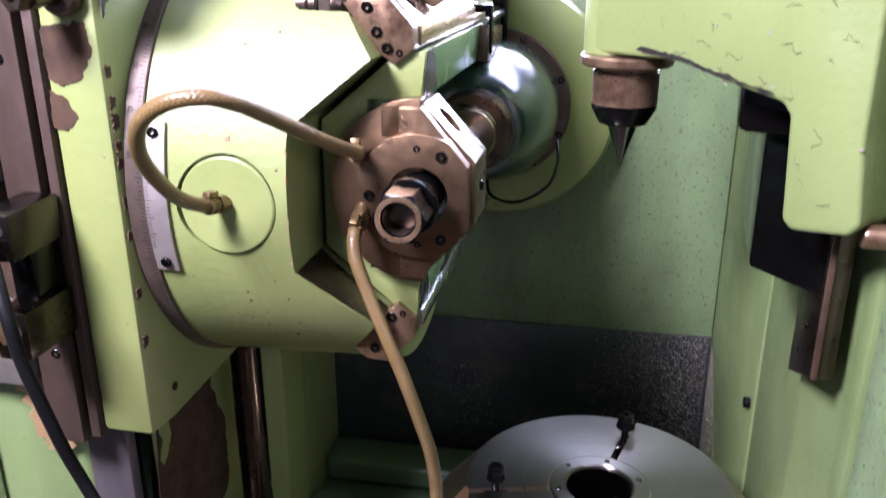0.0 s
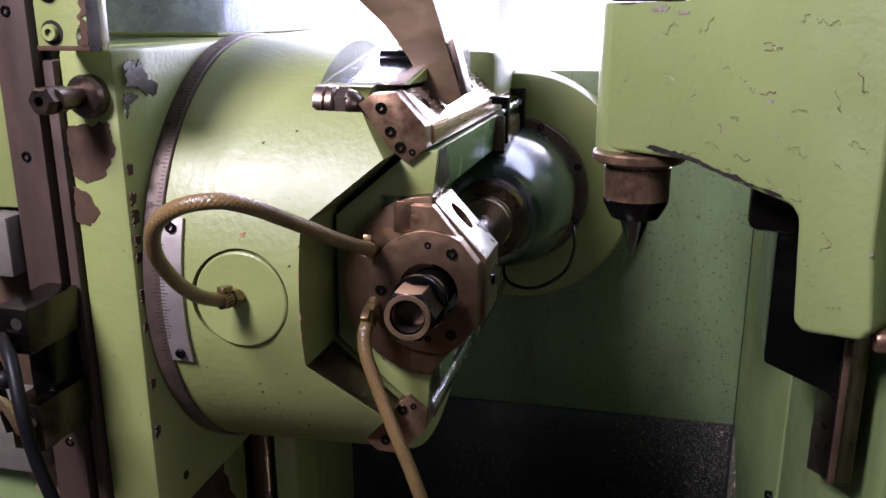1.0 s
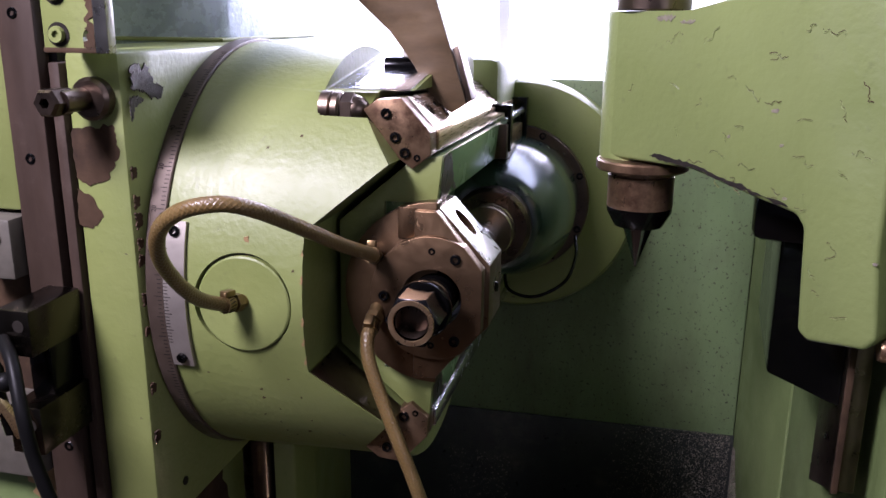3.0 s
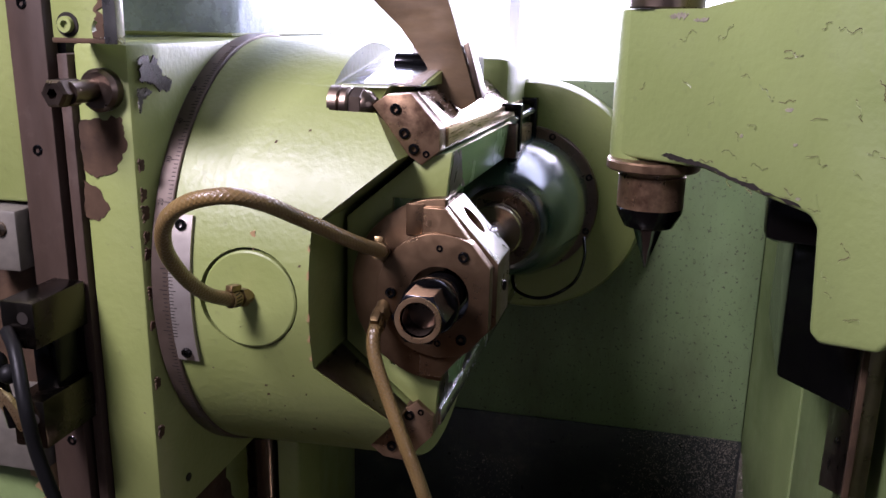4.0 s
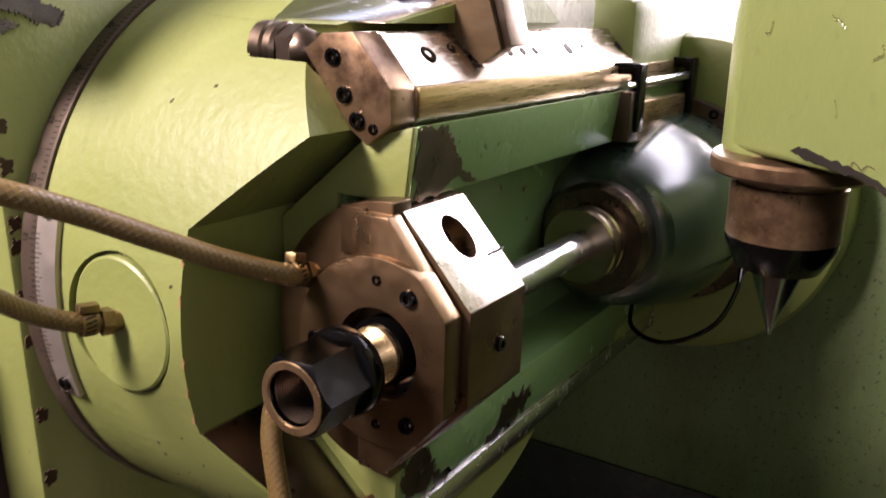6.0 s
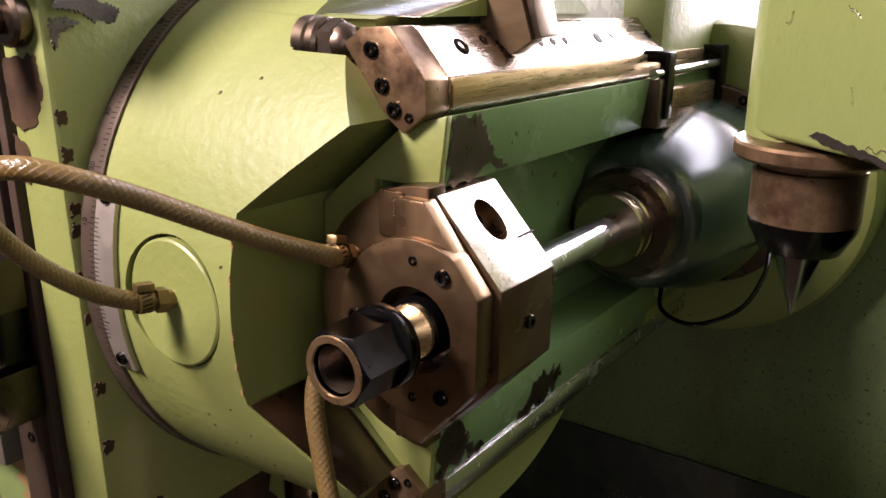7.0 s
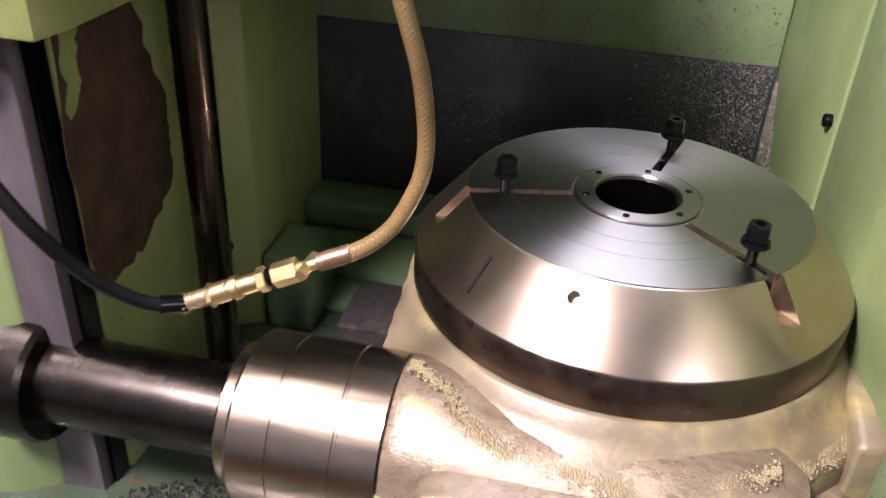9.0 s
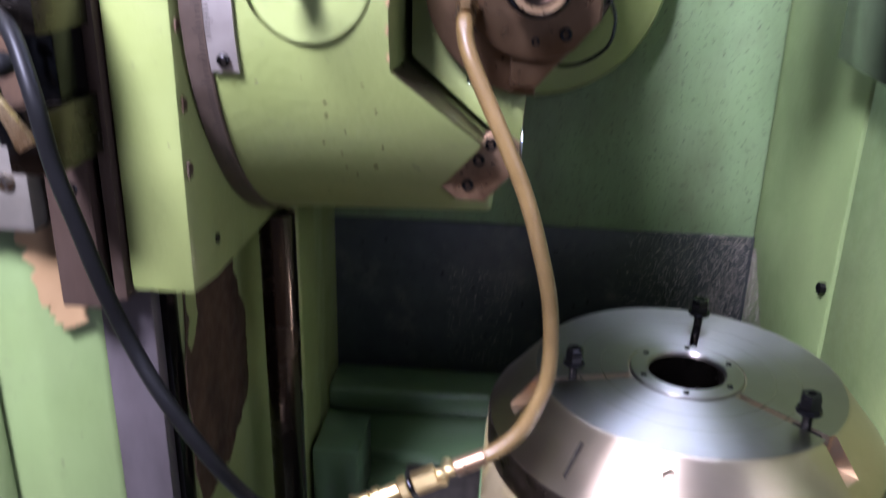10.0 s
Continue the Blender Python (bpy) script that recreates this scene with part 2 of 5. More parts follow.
def hose_mat():
    m, nt, b = nodes_of("braided_hose")
    c = n_mix(nt, n_ramp(nt, n_noise(nt, 14, 6, 0.6), [(0.35, 0.0), (0.7, 1.0)]), (0.086, 0.056, 0.018), (0.134, 0.090, 0.031))
    uv = nt.nodes.new("ShaderNodeUVMap")
    sep = nt.nodes.new("ShaderNodeSeparateXYZ")
    nt.links.new(uv.outputs[0], sep.inputs[0])
    braid = None
    for s in (1.0, -1.0):
        mul = nt.nodes.new("ShaderNodeMath")
        mul.operation = "MULTIPLY_ADD"
        nt.links.new(sep.outputs[0], mul.inputs[0])
        mul.inputs[1].default_value = 8.0 * s
        mv = nt.nodes.new("ShaderNodeMath")
        mv.operation = "MULTIPLY"
        nt.links.new(sep.outputs[1], mv.inputs[0])
        mv.inputs[1].default_value = 190.0
        nt.links.new(mv.outputs[0], mul.inputs[2])
        fr = nt.nodes.new("ShaderNodeMath")
        fr.operation = "FRACT"
        nt.links.new(mul.outputs[0], fr.inputs[0])
        line = n_ramp(nt, fr.outputs[0], [(0.0, 1.0), (0.28, 0.0)])
        if braid is None:
            braid = line
        else:
            mx = nt.nodes.new("ShaderNodeMath")
            mx.operation = "MAXIMUM"
            nt.links.new(braid, mx.inputs[0])
            nt.links.new(line, mx.inputs[1])
            braid = mx.outputs[0]
    weave = nt.nodes.new("ShaderNodeMath")
    weave.operation = "MULTIPLY"
    nt.links.new(braid, weave.inputs[0])
    weave.inputs[1].default_value = 0.6
    c = n_mix(nt, weave.outputs[0], c, (0.15, 0.08, 0.02))
    nt.links.new(c, b.inputs["Base Color"])
    b.inputs["Roughness"].default_value = 0.33
    b.inputs["Subsurface Weight"].default_value = 0.0
    n_bump(nt, b, braid, 0.5, 0.001)
    return m


PALE_SWARF = metal("pale_dry_swarf", (0.16, 0.14, 0.105), (0.30, 0.27, 0.21), (0.3, 0.6), 0.4, scale=60, seed=51)
HOSE = hose_mat()
HAMMER = metal("pale_hammered_enamel", (0.30, 0.36, 0.42), (0.40, 0.46, 0.52), (0.2, 0.35), 0.3, scale=12, bump=1.0, seed=46)


def pane_mat():
    m, nt, b = nodes_of("bright_window_pane")
    b.inputs["Base Color"].default_value = (0.8, 0.8, 0.8, 1)
    b.inputs["Emission Color"].default_value = (0.93, 0.97, 1.0, 1)
    b.inputs["Emission Strength"].default_value = 3.0
    return m


PANE = pane_mat()

# ---- building helpers ----


def bm_box(x0, x1, y0, y1, z0, z1, bevel=0.0, segs=2, bm=None):
    bm = bm or bmesh.new()
    r = bmesh.ops.create_cube(bm, size=1.0, matrix=Matrix.LocRotScale(((x0 + x1) / 2, (y0 + y1) / 2, (z0 + z1) / 2), None, (x1 - x0, y1 - y0, z1 - z0)))
    if bevel:
        es = list({e for v in r["verts"] for e in v.link_edges})
        bmesh.ops.bevel(bm, geom=es, offset=bevel, segments=segs, profile=0.5, affect="EDGES")
    return bm


def bm_prism(pts, axis, a, b, bevel=0.0, segs=2, bm=None):
    """Polygon pts in the other two axes (in xyz order), drawn out along axis from a to b."""
    bm = bm or bmesh.new()

    def co(p, q):
        return {"x": (q, p[0], p[1]), "y": (p[0], q, p[1]), "z": (p[0], p[1], q)}[axis]

    lo = [bm.verts.new(co(p, a)) for p in pts]
    hi = [bm.verts.new(co(p, b)) for p in pts]
    fs = [bm.faces.new(lo), bm.faces.new(hi)]
    for i in range(len(pts)):
        j = (i + 1) % len(pts)
        fs.append(bm.faces.new((lo[i], lo[j], hi[j], hi[i])))
    bmesh.ops.recalc_face_normals(bm, faces=fs)
    if bevel:
        es = list({e for f in fs for e in f.edges})
        bmesh.ops.bevel(bm, geom=es, offset=bevel, segments=segs, profile=0.5, affect="EDGES", clamp_overlap=True)
    return bm


TO_AXIS = {"z": Matrix.Identity(4), "y": Matrix.Rotation(radians(-90), 4, "X"), "x": Matrix.Rotation(radians(90), 4, "Y")}


def bm_lathe(profile, axis="z", at=(0, 0, 0), segs=48, bm=None, turn=None, caps=True):
    """(radius, height) pairs turned round an axis through at; a radius of 0 closes the end."""
    bm = bm or bmesh.new()
    m = Matrix.Translation(at) @ (turn if turn is not None else TO_AXIS[axis])
    rings, fs = [], []
    for r, h in profile:
        if r < 1e-6:
            rings.append([bm.verts.new(m @ Vector((0, 0, h)))])
        else:
            rings.append([bm.verts.new(m @ Vector((r * math.cos(2 * math.pi * k / segs), r * math.sin(2 * math.pi * k / segs), h))) for k in range(segs)])
    for a, b in zip(rings, rings[1:]):
        for k in range(segs):
            j = (k + 1) % segs
            if len(a) == 1 and len(b) == 1:
                continue
            if len(a) == 1:
                fs.append(bm.faces.new((a[0], b[k], b[j])))
            elif len(b) == 1:
                fs.append(bm.faces.new((a[k], a[j], b[0])))
            else:
                fs.append(bm.faces.new((a[k], a[j], b[j], b[k])))
    for ring, first in ((rings[0], True), (rings[-1], False)):
        if caps and len(ring) > 1 and profile[0] != profile[-1]:
            fs.append(bm.faces.new(ring))
    bmesh.ops.recalc_face_normals(bm, faces=fs)
    return bm


def spline(pts, n):
    """A smooth line through pts."""
    P = [Vector(p) for p in pts]
    P = [2 * P[0] - P[1]] + P + [2 * P[-1] - P[-2]]
    out = []
    for i in range(1, len(P) - 2):
        for k in range(n):
            t = k / n
            a, b, c, d = P[i - 1], P[i], P[i + 1], P[i + 2]
            out.append(0.5 * ((2 * b) + (c - a) * t + (2 * a - 5 * b + 4 * c - d) * t * t + (3 * b - a - 3 * c + d) * t ** 3))
    return out + [P[-2]]


def bm_tube(line, r, segs=16):
    """A round tube along a line, with u round it and v (metres) along it."""
    bm = bmesh.new()
    uvl = bm.loops.layers.uv.new("UVMap")
    t0 = (line[1] - line[0]).normalized()
    nrm = t0.orthogonal().normalized()
    rings, run, vs = [], 0.0, []
    for i, p in enumerate(line):
        t = (line[min(i + 1, len(line) - 1)] - line[max(i - 1, 0)]).normalized()
        nrm = (nrm - t * nrm.dot(t)).normalized()
        bi = t.cross(nrm)
        if i:
            run += (p - line[i - 1]).length
        vs.append(run)
        rings.append([bm.verts.new(p + r * (nrm * math.cos(2 * math.pi * k / segs) + bi * math.sin(2 * math.pi * k / segs))) for k in range(segs)])
    for i in range(len(rings) - 1):
        for k in range(segs):
            j = (k + 1) % segs
            f = bm.faces.new((rings[i][k], rings[i][j], rings[i + 1][j], rings[i + 1][k]))
            for lp, (u, v) in zip(f.loops, ((k, vs[i]), (k + 1, vs[i]), (k + 1, vs[i + 1]), (k, vs[i + 1]))):
                lp[uvl].uv = (u / segs, v)
    bm.faces.new(rings[0][::-1])
    bm.faces.new(rings[-1])
    return bm


def along(p, d):
    """A frame at p whose z points along d."""
    return Matrix.Translation(p) @ Vector(d).to_track_quat("Z", "Y").to_matrix().to_4x4()


def finish(bm, name, material, sharp=32):
    me = bpy.data.meshes.new(name)
    bm.normal_update()
    for e in bm.edges:
        e.smooth = len(e.link_faces) == 2 and e.calc_face_angle(3.0) < radians(sharp)
    for f in bm.faces:
        f.smooth = True
    bm.to_mesh(me)
    bm.free()
    me.materials.append(material)
    return me


def part(name, bm, material, parent, label="", m=None):
    ob = new(name, finish(bm, name, material))
    ob.parent = parent
    if m is not None:
        ob.matrix_basis = m
    return tagged(ob, label)


def thing(name, label, category, m=None, group="", kind=""):
    ob = new(name)
    ob.empty_display_size = 0.05
    if m is not None:
        ob.matrix_basis = m
    return tagged(ob, label, category, group, kind)


def solid(name, bm, material, label, category, group="", kind=""):
    return tagged(new(name, finish(bm, name, material)), label, category, group, kind)


def mesh_again(name, me, parent, m, label=""):
    ob = new(name, me)
    ob.parent, ob.matrix_basis = parent, m
    return tagged(ob, label)


def cut(bm, tools):
    """The bmesh minus each tool."""
    def tmp(b):
        me = bpy.data.meshes.new("tmp")
        b.to_mesh(me)
        b.free()
        return new("tmp", me)

    ob = tmp(bm)
    made = [tmp(t) for t in tools]
    for t in made:
        md = ob.modifiers.new("cut", "BOOLEAN")
        md.operation, md.object, md.solver = "DIFFERENCE", t, "EXACT"
    bpy.context.view_layer.update()
    me = bpy.data.meshes.new_from_object(ob.evaluated_get(bpy.context.evaluated_depsgraph_get()))
    out = bmesh.new()
    out.from_mesh(me)
    for o in (ob, *made):
        d = o.data
        bpy.data.objects.remove(o)
        bpy.data.meshes.remove(d)
    bpy.data.meshes.remove(me)
    return out


def socket_screw_mesh(r, h):
    """A cap screw's head with a hexagon socket, its top at z = h."""
    bm = bm_lathe([(r, 0), (r, h - r * 0.15), (r * 0.86, h), (r * 0.58, h)], segs=20)
    bmesh.ops.delete(bm, geom=[f for f in bm.faces if len(f.verts) > 4 and abs(f.calc_center_median().z - h) < 1e-5], context="FACES_ONLY")
    rim = sorted([v for v in bm.verts if abs(v.co.z - h) < 1e-6 and v.co.xy.length < r * 0.6], key=lambda v: math.atan2(v.co.y, v.co.x))
    low = [bm.verts.new((v.co.x, v.co.y, h * 0.35)) for v in rim]
    for i in range(len(rim)):
        j = (i + 1) % len(rim)
        bm.faces.new((rim[i], rim[j], low[j], low[i]))
    bm.faces.new(low)
    for v in rim + low:
        a = math.atan2(v.co.y, v.co.x)
        k = math.cos(math.pi / 6) / math.cos((a + math.pi / 6) % (math.pi / 3) - math.pi / 6)
        rr = r * 0.52 * k
        v.co.x, v.co.y = rr * math.cos(a), rr * math.sin(a)
    bmesh.ops.recalc_face_normals(bm, faces=bm.faces)
    return finish(bm, "cap_screw", BLACK)


SCREW13 = socket_screw_mesh(0.0065, 0.007)
SCREW_S = socket_screw_mesh(0.0042, 0.005)
FACE_FRONT = Matrix.Rotation(radians(90), 4, "X")
FACE_RIGHT = Matrix.Rotation(radians(90), 4, "Y")

# ---- setting: shop room and machine bay ----


def setting(name, bm, material, label):
    return solid(name, bm, material, label, name.split("_")[0], kind="structure")


setting("floor", bm_box(-4, 4, -3.5, 4.4, -0.35, -0.25), RUST, "dark oily workshop floor")
setting("ceiling", bm_box(-4, 4, -3.5, 4.4, 3.6, 3.7), WHITE, "plain grey workshop ceiling")
setting("wall_west", bm_box(-4.1, -4, -3.5, 4.4, -0.25, 3.6), WHITE, "plain grey workshop wall")
setting("wall_east_room", bm_box(4, 4.1, -3.5, 4.4, -0.25, 3.6), WHITE, "plain grey workshop wall")
setting("wall_south", bm_box(-4, 4, -3.6, -3.5, -0.25, 3.6), WHITE, "plain grey workshop wall behind the camera")
WX0, WX1, WZ0, WZ1 = -3.3, 2.1, 1.22, 3.2
for nm, b4 in (("wall_north_low", (-4, 4, -0.25, WZ0)), ("wall_north_top", (-4, 4, WZ1, 3.6)), ("wall_north_left", (-4, WX0, WZ0, WZ1)), ("wall_north_right", (WX1, 4, WZ0, WZ1))):
    setting(nm, bm_box(b4[0], b4[1], 4.2, 4.4, b4[2], b4[3]), WHITE, "grey wall below and beside the bright window")
win = thing("window_1", "large overexposed workshop window with white frames", "window", kind="structure")
part("pane", bm_box(WX0, WX1, 4.33, 4.34, WZ0, WZ1), PANE, win, "bright frosted pane")
for i, x in enumerate((WX0 + 0.03, -2.0, -0.66, 0.75, WX1 - 0.03)):
    part("window_frame", bm_box(x - 0.03, x + 0.03, 4.24, 4.32, WZ0, WZ1, 0.006), FRAME, win)
part("window_sill", bm_box(WX0, WX1, 4.12, 4.3, WZ0 - 0.03, WZ0, 0.006), FRAME, win)

# machine bay: back wall, right wall, floor and its ledges
back = thing("wall_north", "speckled green back wall of the cutting bay, crusted with swarf low down", "wall", kind="structure")
part("wall_panel", bm_box(-0.95, 0.249, 1.715, 1.77, 0.2, 1.41, 0.006), GREEN_BACK, back)
# panel colour also carries the shadow the head throws on the wall
part("lower_panel", bm_box(-0.95, 0.2485, 1.7085, 1.7145, 0.2, 0.683, 0.001), LOWER_WALL, back, "dark oily lower panel with the head's shadow put into its colour")
part("wall_post", bm_prism([(0.2495, 1.713), (0.281, 1.378), (0.36, 1.378), (0.36, 1.77), (0.2495, 1.77)], "z", 0.2, 1.6, 0.006), GREEN_BAY, back, "smooth green corner strip")
east = thing("wall_east", "green right wall of the cutting bay with a seam and bolt", "wall", kind="structure")
part("wall_panel", bm_prism([(0.284, 1.374), (0.288, 1.12), (0.31, 1.0), (0.31, 0.955), (0.60, 0.955), (0.60, 1.374)], "z", 0.2, 1.9, 0.006), GREEN_BAY, east)
part("guard_panel", bm_box(0.306, 0.62, 0.72, 0.93, 0.1, 1.16, 0.012), GREEN_BACK, east, "stained pale green guard")
part("guard_top", bm_box(0.335, 0.62, 0.80, 0.955, 1.165, 1.9, 0.01), GREEN_BAY, east)
rod = thing("handle_rod", "short brown round rod beside the tailstock", "rod")
part("shaft", bm_lathe([(0.0, 0), (0.012, 0.002), (0.014, 0.006), (0.014, 0.2)], "x", (0.269, 0.92, 1.193), 24), BROWN, rod)
bolt = thing("wall_bolt", "dark bolt on the green bay wall", "bolt", Matrix.Translation((0.2785, 1.395, 0.712)) @ Matrix.Rotation(radians(-90), 4, "Y"))
mesh_again("head", SCREW13, bolt, Matrix.Scale(1.5, 4))

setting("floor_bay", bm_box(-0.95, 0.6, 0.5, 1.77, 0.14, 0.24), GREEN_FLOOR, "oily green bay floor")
led = thing("ledge", "green stepped ledge along the bay's back wall", "ledge", kind="structure")
part("step", bm_box(-0.62, 0.244, 1.47, 1.707, 0.24, 0.285, 0.012), GREEN_GLOSS, led)
part("lip", bm_box(-0.60, 0.243, 1.60, 1.706, 0.285, 0.345, 0.014, 3), GREEN_GLOSS, led)
part("inner_step", bm_box(-0.52, -0.25, 1.38, 1.469, 0.24, 0.262, 0.008), GREEN_GLOSS, led)
blk = thing("clamp_block", "dark speckled steel block on a green pad", "block")
part("pad", bm_box(-0.40, -0.262, 1.215, 1.345, 0.24, 0.31, 0.006), GREEN_GLOSS, blk)
part("plate", bm_box(-0.396, -0.264, 1.208, 1.345, 0.312, 0.35, 0.004), SWARF, blk, "pitted dark top")
stp = thing("floor_block", "green painted block on the bay floor beside the column", "block")
part("block", bm_box(-0.563, -0.478, 1.315, 1.44, 0.24, 0.385, 0.008), GREEN_GLOSS, stp)
rg = thing("drain_ring", "pale worn ring let into the green bay floor", "ring")
part("ring", bm_lathe([(0.017, 0.239), (0.027, 0.239), (0.027, 0.244), (0.025, 0.246), (0.019, 0.246), (0.017, 0.244), (0.017, 0.239)], "z", (-0.466, 1.272, 0), 32), GREY_STONE, rg)
# black disc takes the place of a dark hole in the column
hl = thing("column_hole", "dark disc standing for a hole in the green column side", "plug")
part("plug", bm_lathe([(0.0, 0), (0.009, 0), (0.009, 0.002), (0.006, 0.004), (0.0, 0.004)], "x", (-0.6095, 1.295, 0.405), 16), INK, hl)

# ---- machine column and its ways ----
col = thing("machine_column", "tall green machine column with worn brown slideways", "machine column")
part("body", bm_prism([(-0.61, 0.945), (-0.61, 1.30), (-0.57, 1.32), (-0.57, 1.42), (-0.60, 1.60), (-0.60, 1.76), (-1.5, 1.76), (-1.5, 0.945)], "z", -0.2, 1.3, 0.006), GREEN, col)
part("slideway", bm_box(-0.69, -0.622, 0.895, 0.945, -0.2, 1.3, 0.004), SLIDEWAY, col, "grey-brown scraped slideway")
# black sheet for the shaded gap between slideway and column side
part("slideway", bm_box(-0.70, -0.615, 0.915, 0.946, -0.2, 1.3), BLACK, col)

sad = thing("saddle", "chipped green saddle carrying the swivel head", "machine saddle")
part("body", bm_prism([(-0.622, 0.852), (-0.552, 0.850), (-0.545, 0.90), (-0.545, 1.55), (-0.70, 1.55), (-0.70, 0.95), (-0.622, 0.95)], "z", 0.888, 1.488, 0.007), GREEN, sad)
part("guide_strip", bm_box(-0.694, -0.647, 0.842, 0.894, 0.87, 1.75, 0.003), RAIL, sad, "brown bolted guide strip")
part("guide_strip", bm_box(-0.637, -0.6235, 0.845, 0.894, 0.88, 1.475, 0.002), RAIL, sad)
# black bar stands for the shade in the gap between the strips
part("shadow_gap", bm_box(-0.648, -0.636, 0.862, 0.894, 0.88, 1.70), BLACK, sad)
stud = thing("hex_stud", "dark hexagon stud standing out of the saddle", "stud")
part("washer", bm_lathe([(0.024, 0), (0.024, 0.012), (0.02, 0.016)], turn=FACE_FRONT, at=(-0.583, 0.851, 1.437), segs=24), BROWN_DARK, stud)
part("thread", bm_lathe([(0.0125, 0), (0.0125, 0.04)], turn=FACE_FRONT, at=(-0.590, 0.836, 1.437), segs=20), BROWN_DARK, stud)
part("hex", bm_lathe([(0.016, 0), (0.016, 0.03), (0.013, 0.034), (0.006, 0.034), (0.006, 0.02)], turn=FACE_FRONT, at=(-0.597, 0.815, 1.437), segs=6), BROWN_DARK, stud)

# ---- swivelling hob head ----
HEAD = pose(0, 1.15, 1.199, -1.6, 0, 0)
head = thing("hobbing_unit", "round green swivel head with a brown degree ring", "hobbing head", HEAD)
drum = bm_lathe([(0.0, -0.53), (0.2925, -0.53), (0.2925, -0.50), (0.2885, -0.36), (0.2865, -0.262), (0.284, -0.258), (0.0, -0.258)], "x", segs=128)
pocket = bm_prism([(-0.352, -0.085), (-0.352, 0.085), (-0.10, 0.30), (0.3, 0.34), (0.3, -0.34), (-0.10, -0.30)], "y", -0.5, 0.6)
notch = bm_box(-0.366, -0.1, -0.135, 0.135, 0.2600, 0.36, 0.004, 3)
bmesh.ops.transform(notch, matrix=Matrix.Rotation(radians(10.0), 4, "X"), verts=notch.verts)
seat_cut = [(-0.311, 0.2205), (-0.2635, 0.1590), (-0.15, 0.1590), (-0.15, 0.238), (-0.298, 0.238)]
seats = [bm_prism([(x, z * k) for x, z in seat_cut], "y", -0.5, 0.6) for k in (1, -1)]
counter = bm_lathe([(0.0, -0.30), (0.0602, -0.30), (0.0602, -0.272), (0.0, -0.272)], "y", (-0.4255, 0, -0.003), 64)
part("drum", cut(drum, [pocket, notch, counter, *seats, bm_lathe([(0.0, -0.361), (0.0228, -0.361), (0.0235, -0.356), (0.0235, -0.2), (0.0, -0.2)], "x", (0, -0.176, 0.216), 40)]), GREEN, head, "green enamelled drum with an octagonal pocket")
part("cover", bm_lathe([(0.0, -0.2890), (0.0555, -0.2890), (0.0575, -0.2875), (0.0575, -0.2715), (0.0, -0.2715)], "y", (-0.4248, 0, -0.0038), 64), GREEN, head, "round green cover")
part("degree_ring", bm_lathe([(0.2945, -0.546), (0.2965, -0.544), (0.2965, -0.5235), (0.2955, -0.522), (0.25, -0.522), (0.25, -0.546)], "x", segs=128), RING, head, "brown engraved degree ring")


def arc_plate(r0, r1, x0, x1, a0, a1, n=20):
    """A plate bent round the drum; angles in degrees above the front."""
    bm = bmesh.new()
    rows = []
    for i in range(n + 1):
        a = radians(a0 + (a1 - a0) * i / n)
        rows.append([bm.verts.new((x, -r * math.cos(a), r * math.sin(a))) for r, x in ((r1, x0), (r1, x1), (r0, x1), (r0, x0))])
    for p, q in zip(rows, rows[1:]):
        for k in range(4):
            bm.faces.new((p[k], p[(k + 1) % 4], q[(k + 1) % 4], q[k]))
    bm.faces.new(rows[0])
    bm.faces.new(rows[-1])
    bmesh.ops.recalc_face_normals(bm, faces=bm.faces)
    return bm


plate = part("vernier_plate", arc_plate(0.291, 0.2975, -0.522, -0.4945, -17.5, 17.5), ALU, head, "bent aluminium scale plate with two screws")
for a in (-15.2, 15.2):
    mesh_again("screw", SCREW13, plate, Matrix.Rotation(radians(-a), 4, "X") @ Matrix.Translation((-0.508, -0.2945, 0)) @ FACE_FRONT, "" if a > 0 else "dark screw hole")
for i in range(-14, 15):
    ln = 0.009 if i % 5 == 0 else 0.0055
    part("graduation", arc_plate(0.2974, 0.2979, -0.522, -0.522 + ln, i * 0.8 - 0.07, i * 0.8 + 0.07, 1), INK, plate)
ringmarks = bmesh.new()
for i in range(-40, 71):
    ln = 0.010 if i % 10 == 0 else (0.008 if i % 5 == 0 else 0.005)
    t = arc_plate(0.2963, 0.29665, -0.525 - ln, -0.525, i - 0.10, i + 0.10, 1)
    me = bpy.data.meshes.new("t")
    t.to_mesh(me)
    t.free()
    ringmarks.from_mesh(me)
    bpy.data.meshes.remove(me)
tagged(part("ring_mark", ringmarks, INK, head, "fine engraved degree marks"), kind="stuff")
for val, ang in (("10", 10), ("20", 20), ("30", 30), ("40", 40), ("50", 50)):
    cu = bpy.data.curves.new("digits", "FONT")
    cu.body, cu.size, cu.extrude, cu.align_x, cu.align_y = val, 0.0085, 0.0002, "CENTER", "CENTER"
    tmp = new("digits", cu)
    bpy.context.view_layer.update()
    me = bpy.data.meshes.new_from_object(tmp.evaluated_get(bpy.context.evaluated_depsgraph_get()))
    bpy.data.objects.remove(tmp)
    me.materials.clear()
    me.materials.append(INK)
    mesh_again("number", me, head, Matrix.Rotation(radians(-ang), 4, "X") @ Matrix.Translation((-0.538, -0.2968, 0)) @ FACE_FRONT @ Matrix.Rotation(radians(90), 4, "Z"))

